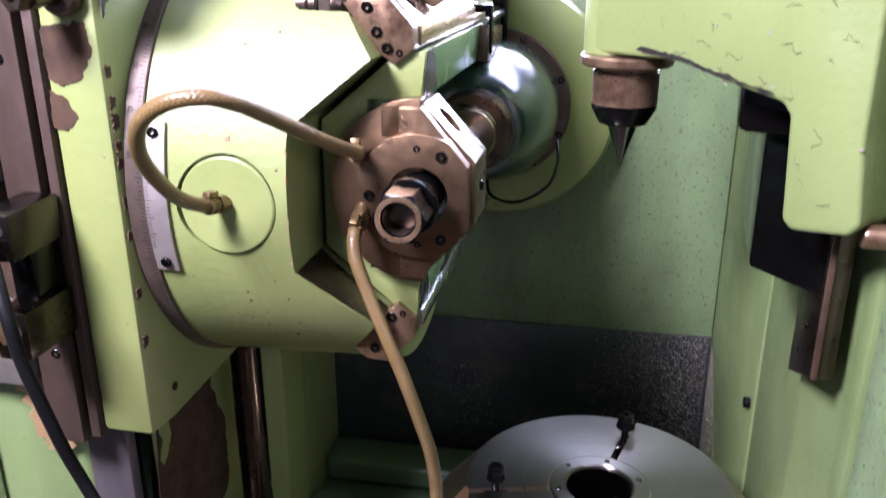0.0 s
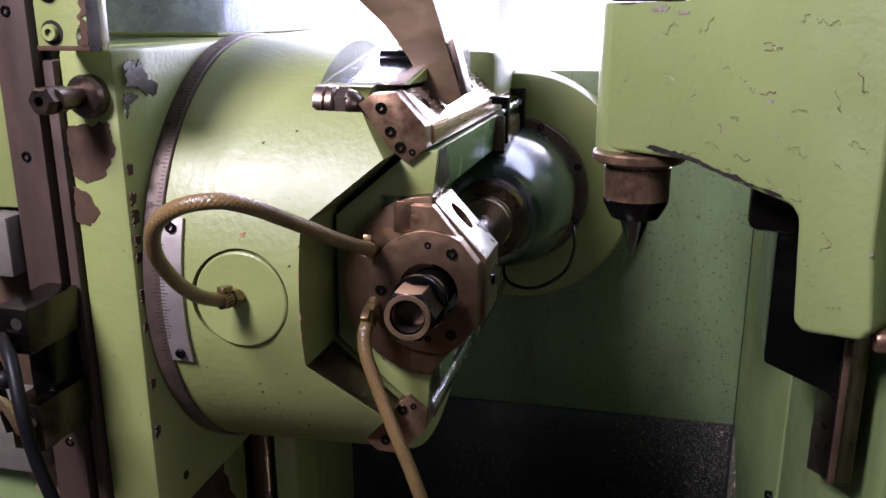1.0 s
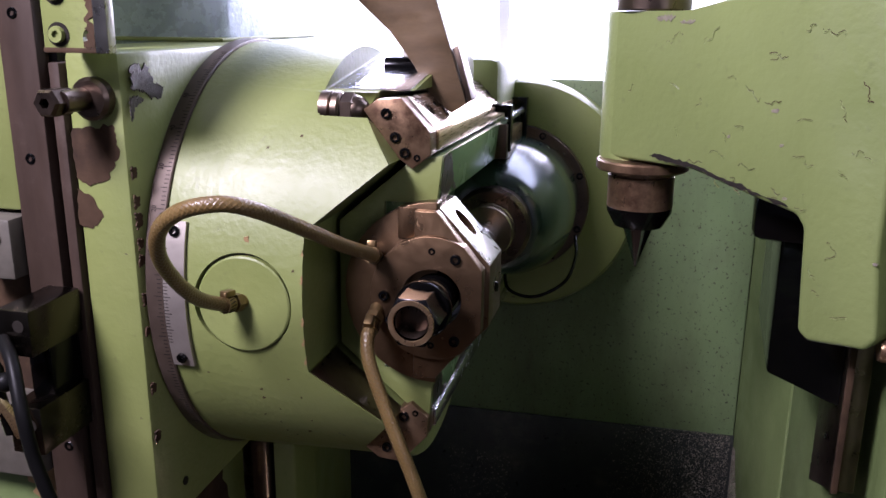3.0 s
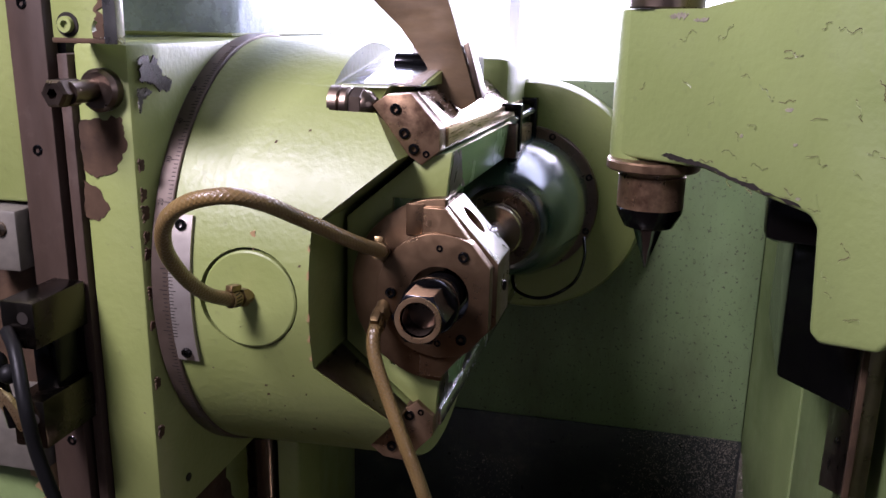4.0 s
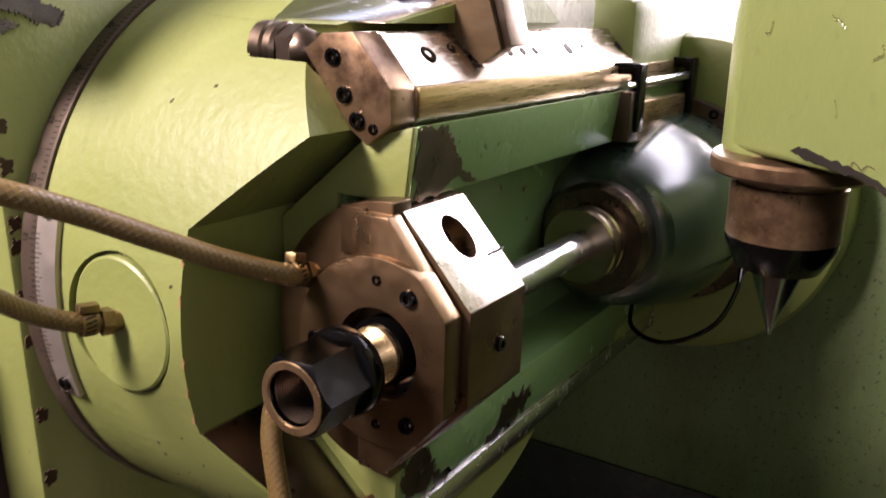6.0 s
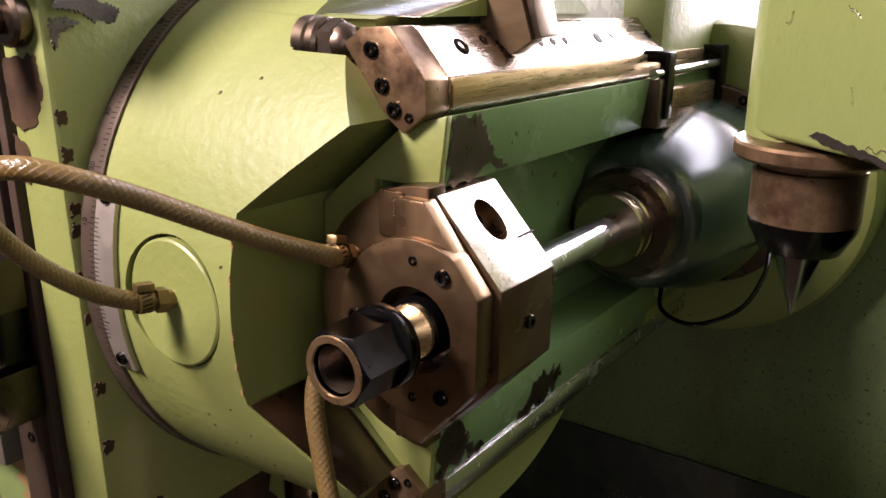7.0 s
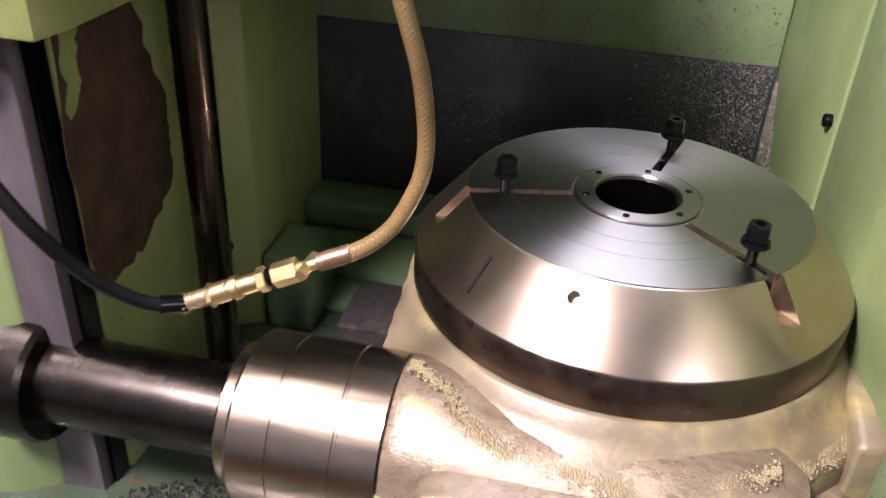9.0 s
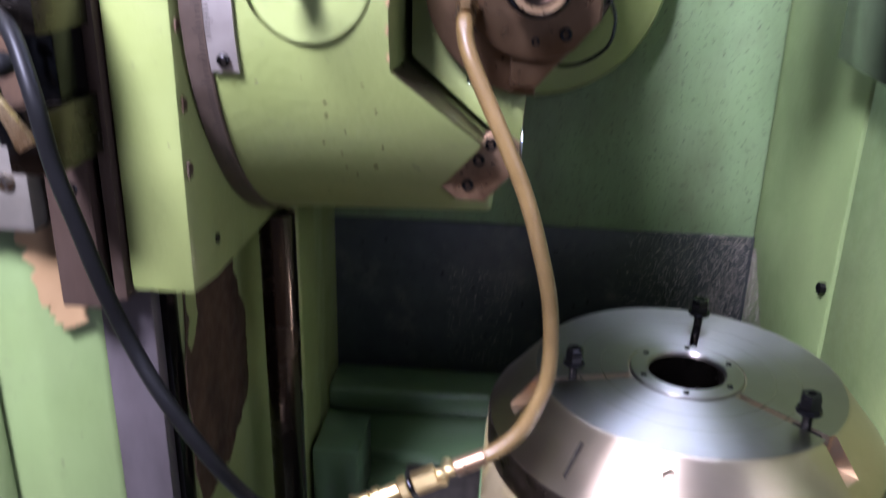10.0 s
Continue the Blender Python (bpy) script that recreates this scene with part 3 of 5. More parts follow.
# slide with two jaws, gib bars and clips
slide_poly = [(-0.3435, -0.080), (-0.3435, 0.080), (-0.258, 0.153), (-0.213, 0.166), (-0.220, 0.107), (-0.285, 0.107), (-0.285, -0.107), (-0.222, -0.107), (-0.226, -0.168), (-0.258, -0.153)]
part("slide_face", bm_prism(slide_poly, "y", -0.183, -0.1745, 0.0015), GREEN, head, "green front face of the slide")
part("slide", bm_prism(slide_poly, "y", -0.174, 0.55, 0.0015), GREEN_BEAM, head, "green slide with two jaws, paint worn at the ends")
gib = [(-0.309, 0.217), (-0.291, 0.230), (-0.262, 0.232), (-0.227, 0.193), (-0.226, 0.167), (-0.2485, 0.149), (-0.264, 0.160)]
for s in (1, -1):
    poly = [(x, z * s) for x, z in gib]
    bar = part("gib_bar", bm_prism(poly, "y", -0.160, 0.55, 0.0012), GIB, head, "long dark steel gib bar")
    end = part("end_plate", bm_prism(poly, "y", -0.192, -0.1605, 0.0015), BROWN, head, "brown end plate with cap screws")
    for x, z, me in ((-0.280, 0.2135, SCREW13), (-0.269, 0.186, SCREW13), (-0.257, 0.168, SCREW13), (-0.2425, 0.1625, SCREW_S)):
        mesh_again("cap_screw", me, end, Matrix.Translation((x, -0.1885, z * s)) @ FACE_FRONT)
    part("gib_strip", bm_box(-0.2275, -0.2235, -0.159, 0.55, min(s * 0.169, s * 0.192), max(s * 0.169, s * 0.192), 0.001), BRASS_STRIP if s > 0 else STEEL, bar, "rubbed brown strip")
    if s > 0:
        up = Matrix.Rotation(math.atan2(0.035, 0.039) + 0.0, 4, "Y")
        for y, f, me, k in ((-0.115, 0.45, SCREW13, 1.35), (-0.075, 0.35, SCREW13, 0.8), (0.19, 0.4, SCREW13, 1.0), (0.33, 0.4, SCREW13, 1.0)):
            mesh_again("cap_screw", me, bar, Matrix.Translation((-0.262 + 0.035 * f, y, 0.232 - 0.039 * f)) @ Matrix.Rotation(radians(42), 4, "Y") @ Matrix.Translation((0, 0, -0.006 * k)) @ Matrix.Scale(k, 4))
for y, r in ((0.020, 0.0046), (0.046, 0.0046), (0.072, 0.0046), (0.150, 0.0075), (0.292, 0.006), (0.345, 0.004), (0.405, 0.005)):
    part("oil_hole", bm_lathe([(0.0, 0), (r, 0), (r, 0.0008), (0.0, 0.0008)], segs=20, turn=Matrix.Translation((-0.2445, y, 0.2125)) @ Matrix.Rotation(radians(48), 4, "Y")), INK, head)
clip_a = [(-0.235, 0.196), (-0.196, 0.196), (-0.196, 0.118), (-0.208, 0.118), (-0.208, 0.183), (-0.235, 0.183)]
for y0 in (0.245, 0.447):
    part("stop_clip", bm_prism(clip_a, "y", y0, y0 + 0.022, 0.002), BLACK, head, "black hooked stop clip")
part("stop_block", bm_box(-0.221, -0.200, 0.232, 0.264, 0.108, 0.165, 0.002), BROWN_DARK, head)
part("rear_block", bm_box(-0.221, -0.204, 0.268, 0.452, 0.104, 0.150, 0.002), BRASS_STRIP, head, "oily brown guide piece")
part("stop_rod", bm_lathe([(0.006, 0.22), (0.006, 0.468)], "y", (-0.205, 0, 0.172), 12), STEEL, head)

# bearing at the front: disc, flange, block
CX = -0.2165


def disc_flat(r, xcut, n=64):
    pts = []
    for k in range(n):
        a = 2 * math.pi * k / n
        pts.append((min(CX + r * math.cos(a), xcut), r * math.sin(a)))
    out = [p for i, p in enumerate(pts) if p != pts[i - 1]]
    return out


brg = part("bearing_disc", bm_prism(disc_flat(0.113, -0.214), "y", -0.204, -0.1815, 0.0015), FLANGE, head, "dark brown bearing disc with a keyed notch")
part("key", bm_box(-0.262, -0.238, -0.2065, -0.19, 0.068, 0.106, 0.001), FLANGE, brg)
hole = [(0.0, -0.4), (0.0365, -0.4), (0.0365, 0.1), (0.0, 0.1)]
block_poly = [(-0.262, 0.105), (-0.213, 0.105), (-0.1515, 0.038), (-0.1515, -0.038), (-0.213, -0.105), (-0.262, -0.105)]
slot = bm_lathe([(0.0, 0), (0.0155, 0), (0.0155, 0.06), (0.0, 0.06)], segs=32)
bmesh.ops.transform(slot, matrix=Matrix.Translation((-0.2035, -0.150, 0.0665)) @ Matrix.Rotation(radians(42.5), 4, "Y") @ Matrix.Diagonal((1.3, 1.0, 1, 1)), verts=slot.verts)
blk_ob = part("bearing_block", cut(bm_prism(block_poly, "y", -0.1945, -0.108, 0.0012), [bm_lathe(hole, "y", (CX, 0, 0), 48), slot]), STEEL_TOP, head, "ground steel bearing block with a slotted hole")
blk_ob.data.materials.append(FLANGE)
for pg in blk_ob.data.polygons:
    # upper slope set brighter for the window's reflection; the other faces are stained brown
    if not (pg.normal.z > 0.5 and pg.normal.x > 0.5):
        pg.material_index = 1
mesh_again("cap_screw", SCREW13, blk_ob, Matrix.Translation((-0.2045, -0.150, 0.0655)) @ Matrix.Rotation(radians(42.5), 4, "Y") @ Matrix.Translation((-0.008, 0, 0.004)))
part("relief_groove", bm_box(-0.0009, 0.0009, -0.012, 0.012, -0.0008, 0.0012), INK, blk_ob, "short saw cut", Matrix.Translation((-0.1745, -0.119, 0.0645)) @ Matrix.Rotation(radians(42.5), 4, "Y"))
mesh_again("cap_screw", SCREW13, brg, Matrix.Translation((-0.1555, -0.148, 0.0)) @ FACE_RIGHT)
fl_poly = [(-0.240, 0.104), (-0.213, 0.104), (-0.1575, 0.036), (-0.1575, -0.036), (-0.213, -0.104), (-0.240, -0.104)]
part("cap_plate", cut(bm_prism(fl_poly, "y", -0.214, -0.1965, 0.002), [bm_lathe(hole, "y", (CX, 0, 0), 48)]), FLANGE, head, "brown octagonal cap plate")
fl_round = []
for k in range(90):
    a = 2 * math.pi * k / 90
    r = 0.0755
    for lim, dir_a in ((0.0605, 0.0), (0.0705, radians(39.3)), (0.0705, radians(-39.3))):
        if math.cos(a - dir_a) > 0.2:
            r = min(r, lim / math.cos(a - dir_a))
    fl_round.append((CX + r * math.cos(a), r * math.sin(a)))
flange = part("flange", cut(bm_prism(fl_round, "y", -0.2215, -0.2005, 0.0012), [bm_lathe(hole, "y", (CX, 0, 0), 48)]), FLANGE, head, "round brown bearing flange with a flat side")
for a in (60, -60, 180):
    mesh_again("cap_screw", SCREW13, flange, Matrix.Translation((CX + 0.058 * math.cos(radians(a)), -0.2185, 0.058 * math.sin(radians(a)))) @ FACE_FRONT)
for a in (90, -90):
    mesh_again("tapped_hole", SCREW_S, flange, Matrix.Translation((CX + 0.058 * math.cos(radians(a)), -0.2175, 0.058 * math.sin(radians(a)))) @ FACE_FRONT)

# drive end behind
part("drive_housing", bm_lathe([(0.045, 0.212), (0.072, 0.215), (0.080, 0.220), (0.088, 0.228), (0.119, 0.335), (0.1235, 0.352), (0.125, 0.37), (0.125, 0.46)], "y", (CX, 0, 0), 64), HOUSING, head, "glossy dark green spindle housing")
part("housing_ring", bm_lathe([(0.044, 0.185), (0.060, 0.186), (0.066, 0.192), (0.066, 0.2145), (0.04, 0.2145), (0.04, 0.185), (0.044, 0.185)], "y", (CX, 0, 0), 48), BROWN_DARK, head)
hf = part("housing_flange", bm_lathe([(0.0, 0.455), (0.142, 0.455), (0.144, 0.458), (0.144, 0.475), (0.0, 0.475)], "y", (CX, 0, 0), 64), BROWN_DARK, head, "brown bolted flange")
for k in range(8):
    a = radians(22.5 + 45 * k)
    mesh_again("cap_screw", SCREW13, hf, Matrix.Translation((CX + 0.1345 * math.cos(a), 0.4575, 0.1345 * math.sin(a))) @ FACE_FRONT)
part("drive_case", bm_lathe([(0.0, 0.472), (0.206, 0.472), (0.220, 0.478), (0.226, 0.492), (0.226, 0.555), (0.0, 0.555)], "y", (-0.21, 0, 0.002), 96), GREEN, head, "big round green gear case")
part("rear_case", bm_box(-0.545, -0.225, 0.30, 0.55, -0.20, 0.272, 0.02), GREEN, head)
# steel plate laid on the drum's flat to return the window's white glare
part("facet", bm_prism([(-0.361, -0.108), (-0.361, 0.108), (-0.262, 0.108), (-0.262, -0.108)], "z", 0.2603, 0.2620, 0.0003), STEEL, head, "milled facet made bright for the window's reflection", Matrix.Rotation(radians(10.0), 4, "X"))
NUT_AT = (-0.360, -0.174, 0.2150)
cap = part("cap_nut", bm_lathe([(0.0, 0.053), (0.009, 0.0515), (0.0150, 0.046), (0.0175, 0.039), (0.0178, 0.036)], "x", NUT_AT, 28), BROWN_DARK, head, "brown domed cap nut")
part("hex", bm_lathe([(0.0165, 0.020), (0.0205, 0.022), (0.0205, 0.035), (0.0175, 0.038), (0.0, 0.038)], "x", NUT_AT, 6), BROWN_DARK, cap)
part("collar", bm_lathe([(0.0, -0.004), (0.0225, -0.004), (0.0225, 0.007), (0.0195, 0.009), (0.0220, 0.011), (0.0220, 0.018), (0.0190, 0.021), (0.0, 0.021)], "x", NUT_AT, 28), BROWN_DARK, cap)
part("knob", bm_lathe([(0.0, -0.02), (0.014, -0.02), (0.014, 0.03), (0.012, 0.034), (0.012, 0.052), (0.008, 0.058), (0.0, 0.058)], "x", (-0.308, -0.03, 0.262), 20), BLACK, head, "black threaded knob")

# tan bracket and bright guard above the gib
brk = thing("knife_bracket", "curved tan bracket standing on the gib bar", "bracket")
bl = [(-0.232, 1.405), (-0.262, 1.428), (-0.283, 1.466), (-0.315, 1.508), (-0.367, 1.555), (-0.45, 1.62), (-0.25, 1.62), (-0.255, 1.553), (-0.233, 1.485), (-0.212, 1.418)]
part("arm", bm_prism(bl, "y", 1.10, 1.122, 0.0015), ARM_BROWN, brk)
part("edge_strip", bm_prism([(-0.232, 1.488), (-0.211, 1.419), (-0.205, 1.422), (-0.225, 1.492)], "y", 1.104, 1.14, 0.001), BROWN_DARK, brk)
gd = thing("guard_box", "pale oil-streaked sheet metal guard behind the bracket", "guard")
part("body", bm_prism([(1.14, 1.418), (1.14, 1.62), (1.36, 1.60), (1.42, 1.45), (1.42, 1.41)], "x", -0.310, -0.264, 0.003), OILY_PALE, gd)
part("screw", bm_lathe([(0.0, 0), (0.007, 0), (0.007, 0.003), (0.0, 0.003)], "x", (-0.2645, 1.165, 1.452), 16), STEEL, gd)

# ---- arbor and its nut ----
arb = thing("hob_arbor", "bright steel arbor with a black hexagon nut at its end", "arbor", HEAD)
part("shaft", bm_lathe([(0.0, -0.27), (0.012, -0.27), (0.0175, -0.268), (0.0175, 0.19), (0.0, 0.19)], "y", (CX, 0, 0), 40), STEEL, arb)
part("spindle_collar", bm_lathe([(0.018, 0.150), (0.041, 0.150), (0.043, 0.153), (0.043, 0.168), (0.040, 0.171), (0.043, 0.174), (0.043, 0.195), (0.018, 0.195), (0.018, 0.150)], "y", (CX, 0, 0), 56), STEEL_WARM, arb, "stepped steel collar")
thr = [(0.0, -0.262)]
for i in range(17):
    thr += [(0.0192, -0.262 + i * 0.0021), (0.0203, -0.261 + i * 0.0021)]
thr += [(0.0225, -0.2255), (0.0225, -0.221), (0.0, -0.221)]
part("threaded_sleeve", bm_lathe(thr, "y", (CX, 0, 0), 36), BRASS_STRIP, arb, "brass-coloured fine thread")
part("sleeve", bm_lathe([(0.0, -0.222), (0.0255, -0.222), (0.027, -0.219), (0.027, -0.09), (0.0, -0.09)], "y", (CX, 0, 0), 40), BLACK, arb)
part("seal_ring", bm_lathe([(0.030, -0.20), (0.036, -0.20), (0.036, -0.185), (0.030, -0.185), (0.030, -0.20)], "y", (CX, 0, 0), 40), BLUED, arb)
hexn = bm_lathe([(0.0, -0.3135), (0.0308, -0.3135), (0.0308, -0.266), (0.0, -0.266)], "y", (CX, 0, 0), 6)
cone = bm_lathe([(0.0258, -0.3135), (0.056, -0.295), (0.056, -0.32), (0.0258, -0.32), (0.0258, -0.3135)], "y", (CX, 0, 0), 48)
bore = bm_lathe([(0.0, -0.33), (0.0208, -0.33), (0.0208, -0.312), (0.0187, -0.308), (0.0187, -0.282), (0.0, -0.282)], "y", (CX, 0, 0), 48)
nt_ = part("nut", cut(hexn, [cone, bore]), NUT_BLACK, arb, "oil-black hexagon nut with a threaded bore")
part("nut_flange", bm_lathe([(0.020, -0.2665), (0.0320, -0.2665), (0.0335, -0.264), (0.0335, -0.256), (0.0320, -0.2535), (0.020, -0.2535), (0.020, -0.2665)], "y", (CX, 0, 0), 40), BLACK, arb)
part("nut_thread", bm_lathe([(0.0183 + 0.0005 * (k % 2), -0.311 + 0.0012 * k) for k in range(24)] + [(0.0186, -0.2825), (0.0, -0.2822)], "y", (CX, 0, 0), 36, caps=False), BROWN_DARK, nt_, "bronze-coloured threaded bore")
part("nut_lip", bm_lathe([(0.0198, -0.3138), (0.0258, -0.3138), (0.0262, -0.3142), (0.0256, -0.3152), (0.0206, -0.3152), (0.0198, -0.3138)], "y", (CX, 0, 0), 40), BRONZE, nt_, "rubbed bronze-coloured rim")

# ---- tailstock ----
tail = thing("tailstock", "thick green tailstock arm with cracked filler", "tailstock")


def arm_y(x):
    return 1.116 - 0.85 * x


# outline of the slanting front face: x and z, the face turns away as y = 1.116 - 0.85 x
out = [(-0.0245, 1.536), (-0.0245, 1.350), (0.072, 1.353), (0.134, 1.335), (0.180, 1.324), (0.188, 1.312), (0.1935, 1.196), (0.203, 1.186), (0.252, 1.196), (0.260, 1.210), (0.252, 1.30), (0.248, 1.75), (0.16, 1.60), (0.104, 1.553), (0.060, 1.537)]
bm = bmesh.new()
nx, ny = 0.648, 0.762
fr = [bm.verts.new((x, arm_y(x), z)) for x, z in out]
bk = [bm.verts.new((x + nx * 0.105, arm_y(x) + ny * 0.105, z)) for x, z in out]
bm.faces.new(fr)
bm.faces.new(bk)
for i in range(len(out)):
    j = (i + 1) % len(out)
    bm.faces.new((fr[i], fr[j], bk[j], bk[i]))
bmesh.ops.recalc_face_normals(bm, faces=bm.faces)
bmesh.ops.bevel(bm, geom=[e for e in bm.edges if max(v.co.x for v in e.verts) > 0.06 and not all(abs(v.co.x - fr[0].co.x) < 1e-4 for v in e.verts)], offset=0.006, segments=3, profile=0.5, affect="EDGES", clamp_overlap=True)
part("arm", bm, GREEN_ARM, tail)
part("boss", bm_lathe([(0.0, 1.348), (0.0445, 1.348), (0.0449, 1.350), (0.045, 1.352), (0.045, 1.532), (0.043, 1.536), (0.0, 1.536)], "z", (0.0045, 1.1713, 0), 72), GREEN_ARM, tail)
part("slide_plate", bm_prism([(0.192, 1.09), (0.212, 1.34), (0.262, 1.34), (0.262, 1.0)], "z", 1.085, 1.30, 0.005), BLACK, tail, "dark oily slide plate")
part("slide_block", bm_prism([(0.15, 1.05), (0.185, 1.33), (0.262, 1.34), (0.25, 1.02)], "z", 1.27, 1.345, 0.012), BLACK, tail)
part("cap", bm_lathe([(0.0, 1.537), (0.046, 1.537), (0.0475, 1.539), (0.0475, 1.556), (0.046, 1.558), (0.0, 1.558)], "z", (0.0175, 1.1534, 0), 48), BROWN_DARK, tail, "dark steel cap")
way = thing("tailstock_way", "rusty brown slideway strip under the tailstock", "slideway")
part("strip", bm_prism([(1.10, 1.20), (1.10, 0.935), (0.985, 0.985), (0.985, 1.20)], "x", 0.262, 0.2875, 0.002), BROWN_DARK, way)
part("edge_strip", bm_box(0.2605, 0.2675, 0.978, 0.9845, 0.985, 1.20, 0.001), RUST, way, "rusty front edge")
for z in (1.03, 1.15):
    mesh_again("screw", SCREW_S, way, Matrix.Translation((0.2615, 1.04, z)) @ Matrix.Rotation(radians(-90), 4, "Y") @ Matrix.Translation((0, 0, -0.004)))
ctr = thing("dead_centre", "brown and black tailstock centre with a pointed steel tip", "lathe centre")
A0 = (0.0175, 1.1534, 0)
part("flange", bm_lathe([(0.0, 1.334), (0.058, 1.334), (0.0605, 1.3365), (0.0605, 1.3455), (0.0585, 1.348), (0.0, 1.348)], "z", A0, 56), BROWN, ctr)
part("collar", bm_lathe([(0.0, 1.284), (0.0435, 1.284), (0.0435, 1.326), (0.041, 1.3275), (0.041, 1.334), (0.0, 1.334)], "z", A0, 56), BROWN, ctr)
part("nose", bm_lathe([(0.0, 1.2565), (0.0305, 1.2565), (0.0325, 1.2575), (0.0428, 1.277), (0.0435, 1.284), (0.0, 1.284)], "z", A0, 56), BLACK, ctr, "black tapered nose")
part("tip", bm_lathe([(0.0, 1.1975), (0.0015, 1.1985), (0.0028, 1.203), (0.0192, 1.252), (0.0192, 1.2565), (0.0, 1.2565)], "z", A0, 40), BLUED, ctr, "polished conical tip")

# ---- rotary table ----
TX, TY = 0.0225, 1.150
tab = thing("rotary_table", "bright conical steel rotary table with three slots", "rotary table", Matrix.Translation((TX, TY, 0)))
SLOTS = (194.5, 74.5, -45.5)
body = bm_lathe([(0.0, 0.55), (0.262, 0.55), (0.270, 0.553), (0.271, 0.557), (0.2705, 0.6045), (0.213, 0.6735), (0.209, 0.675), (0.0, 0.675)], "z", segs=128)
tools = [bm_lathe([(0.0, 0.50), (0.052, 0.50), (0.052, 0.8), (0.0, 0.8)], "z", segs=64), bm_lathe([(0.0, 0.6715), (0.080, 0.6715), (0.080, 0.8), (0.0, 0.8)], "z", segs=64)]
for a in SLOTS:
    for w0, z0, z1, r0, r1 in ((0.0062, 0.640, 0.8, 0.082, 0.30), (0.0140, 0.632, 0.80, 0.2065, 0.30)):
        t = bm_box(r0, r1, -w0, w0, z0, z1)
        bmesh.ops.transform(t, matrix=Matrix.Rotation(radians(a), 4, "Z"), verts=t.verts)
        tools.append(t)
for a in (-104,):
    t = bm_lathe([(0.0, 0.0), (0.008, 0.0), (0.008, 0.05), (0.0, 0.05)], segs=24)
    bmesh.ops.transform(t, matrix=Matrix.Rotation(radians(a), 4, "Z") @ Matrix.Translation((0.212, 0, 0.645)) @ Matrix.Rotation(radians(55), 4, "Y"), verts=t.verts)
    tools.append(t)
part("table_top", cut(body, tools), TABLE_CONE, tab, "turned conical top with radial slots")
# separate rim, the dark floor's reflection put into its brown
part("skirt", bm_lathe([(0.268, 0.5535), (0.2722, 0.5535), (0.2730, 0.5545), (0.2730, 0.6015), (0.2715, 0.6040), (0.268, 0.6040), (0.268, 0.5535)], "z", segs=128), BROWN_DARK, tab, "lower rim, dark brown for the floor's dark reflection")
part("face_plate", cut(bm_lathe([(0.081, 0.6752), (0.2085, 0.6752), (0.2085, 0.6762), (0.081, 0.6762), (0.081, 0.6752)], "z", segs=128), [(lambda t, a: (bmesh.ops.transform(t, matrix=Matrix.Rotation(radians(a), 4, "Z"), verts=t.verts), t)[1])(bm_box(0.05, 0.3, -0.0062, 0.0062, 0.6, 0.7), a) for a in SLOTS]), TABLE_TOP, tab, "grey faced top")
bush = part("bush", bm_lathe([(0.0525, 0.60), (0.0525, 0.676), (0.055, 0.6785), (0.076, 0.6785), (0.078, 0.677), (0.078, 0.672), (0.06, 0.66), (0.06, 0.60), (0.0525, 0.60)], "z", segs=64), TABLE_TOP, tab, "flanged bush in the bore")
for k in range(6):
    a = radians(20 + 60 * k)
    mesh_again("screw", SCREW_S, bush, Matrix.Translation((0.066 * math.cos(a), 0.066 * math.sin(a), 0.675)))
part("bore_wall", bm_lathe([(0.0500, 0.566), (0.0522, 0.566), (0.0522, 0.672), (0.0512, 0.672), (0.0500, 0.640), (0.0500, 0.566)], "z", segs=48), SHAFT_DARK, tab, "dark lining of the bore")
part("bore_floor", bm_lathe([(0.0, 0.56), (0.0525, 0.56), (0.0525, 0.60), (0.049, 0.60), (0.049, 0.565), (0.0, 0.565)], "z", segs=40), BLACK, tab)

first = None
for a, r in zip(SLOTS, (0.165, 0.150, 0.178)):
    m = Matrix.Translation((TX, TY, 0.641)) @ Matrix.Rotation(radians(a), 4, "Z") @ Matrix.Translation((r, 0, 0)) @ Matrix.Diagonal((1.1, 1.1, 1.03, 1))
    if first is None:
        first = thing("slot_bolt", "black hexagon flange bolt standing in a table slot", "bolt", m, "bolts in the table slots")
        part("shank", bm_lathe([(0.0, 0.0), (0.0052, 0.0), (0.0052, 0.055)], segs=16), BLACK, first)
        part("foot", bm_box(-0.016, 0.016, -0.0052, 0.0052, 0.0, 0.03, 0.001), BLACK, first)
        part("flange", bm_lathe([(0.0, 0.054), (0.0125, 0.054), (0.0135, 0.056), (0.0125, 0.060), (0.0, 0.060)], segs=24), BLACK, first)
        part("nut", bm_lathe([(0.0, 0.060), (0.0112, 0.060), (0.0112, 0.076), (0.0095, 0.079), (0.005, 0.079), (0.005, 0.072), (0.0, 0.072)], segs=6), BLACK, first)
    else:
        copy_thing(first, m)

base = thing("table_base", "grease-stained cast base under the rotary table", "machine base")
cast = bm_lathe([(0.0, 0.20), (0.335, 0.20), (0.337, 0.46), (0.335, 0.492), (0.328, 0.504), (0.316, 0.512), (0.300, 0.521), (0.287, 0.534), (0.279, 0.549), (0.274, 0.552), (0.0, 0.552)], "z", (TX, TY, 0), 96)
for v in cast.verts:
    v.co.x = max(v.co.x, -0.2545)
part("casting", cast, FILLET, base, "rubbed grey-green casting round the table")
part("side_paint", bm_box(-0.2575, -0.2548, 1.06, 1.26, 0.25, 0.50, 0.001), GREEN_GLOSS, base, "green painted side of the casting")


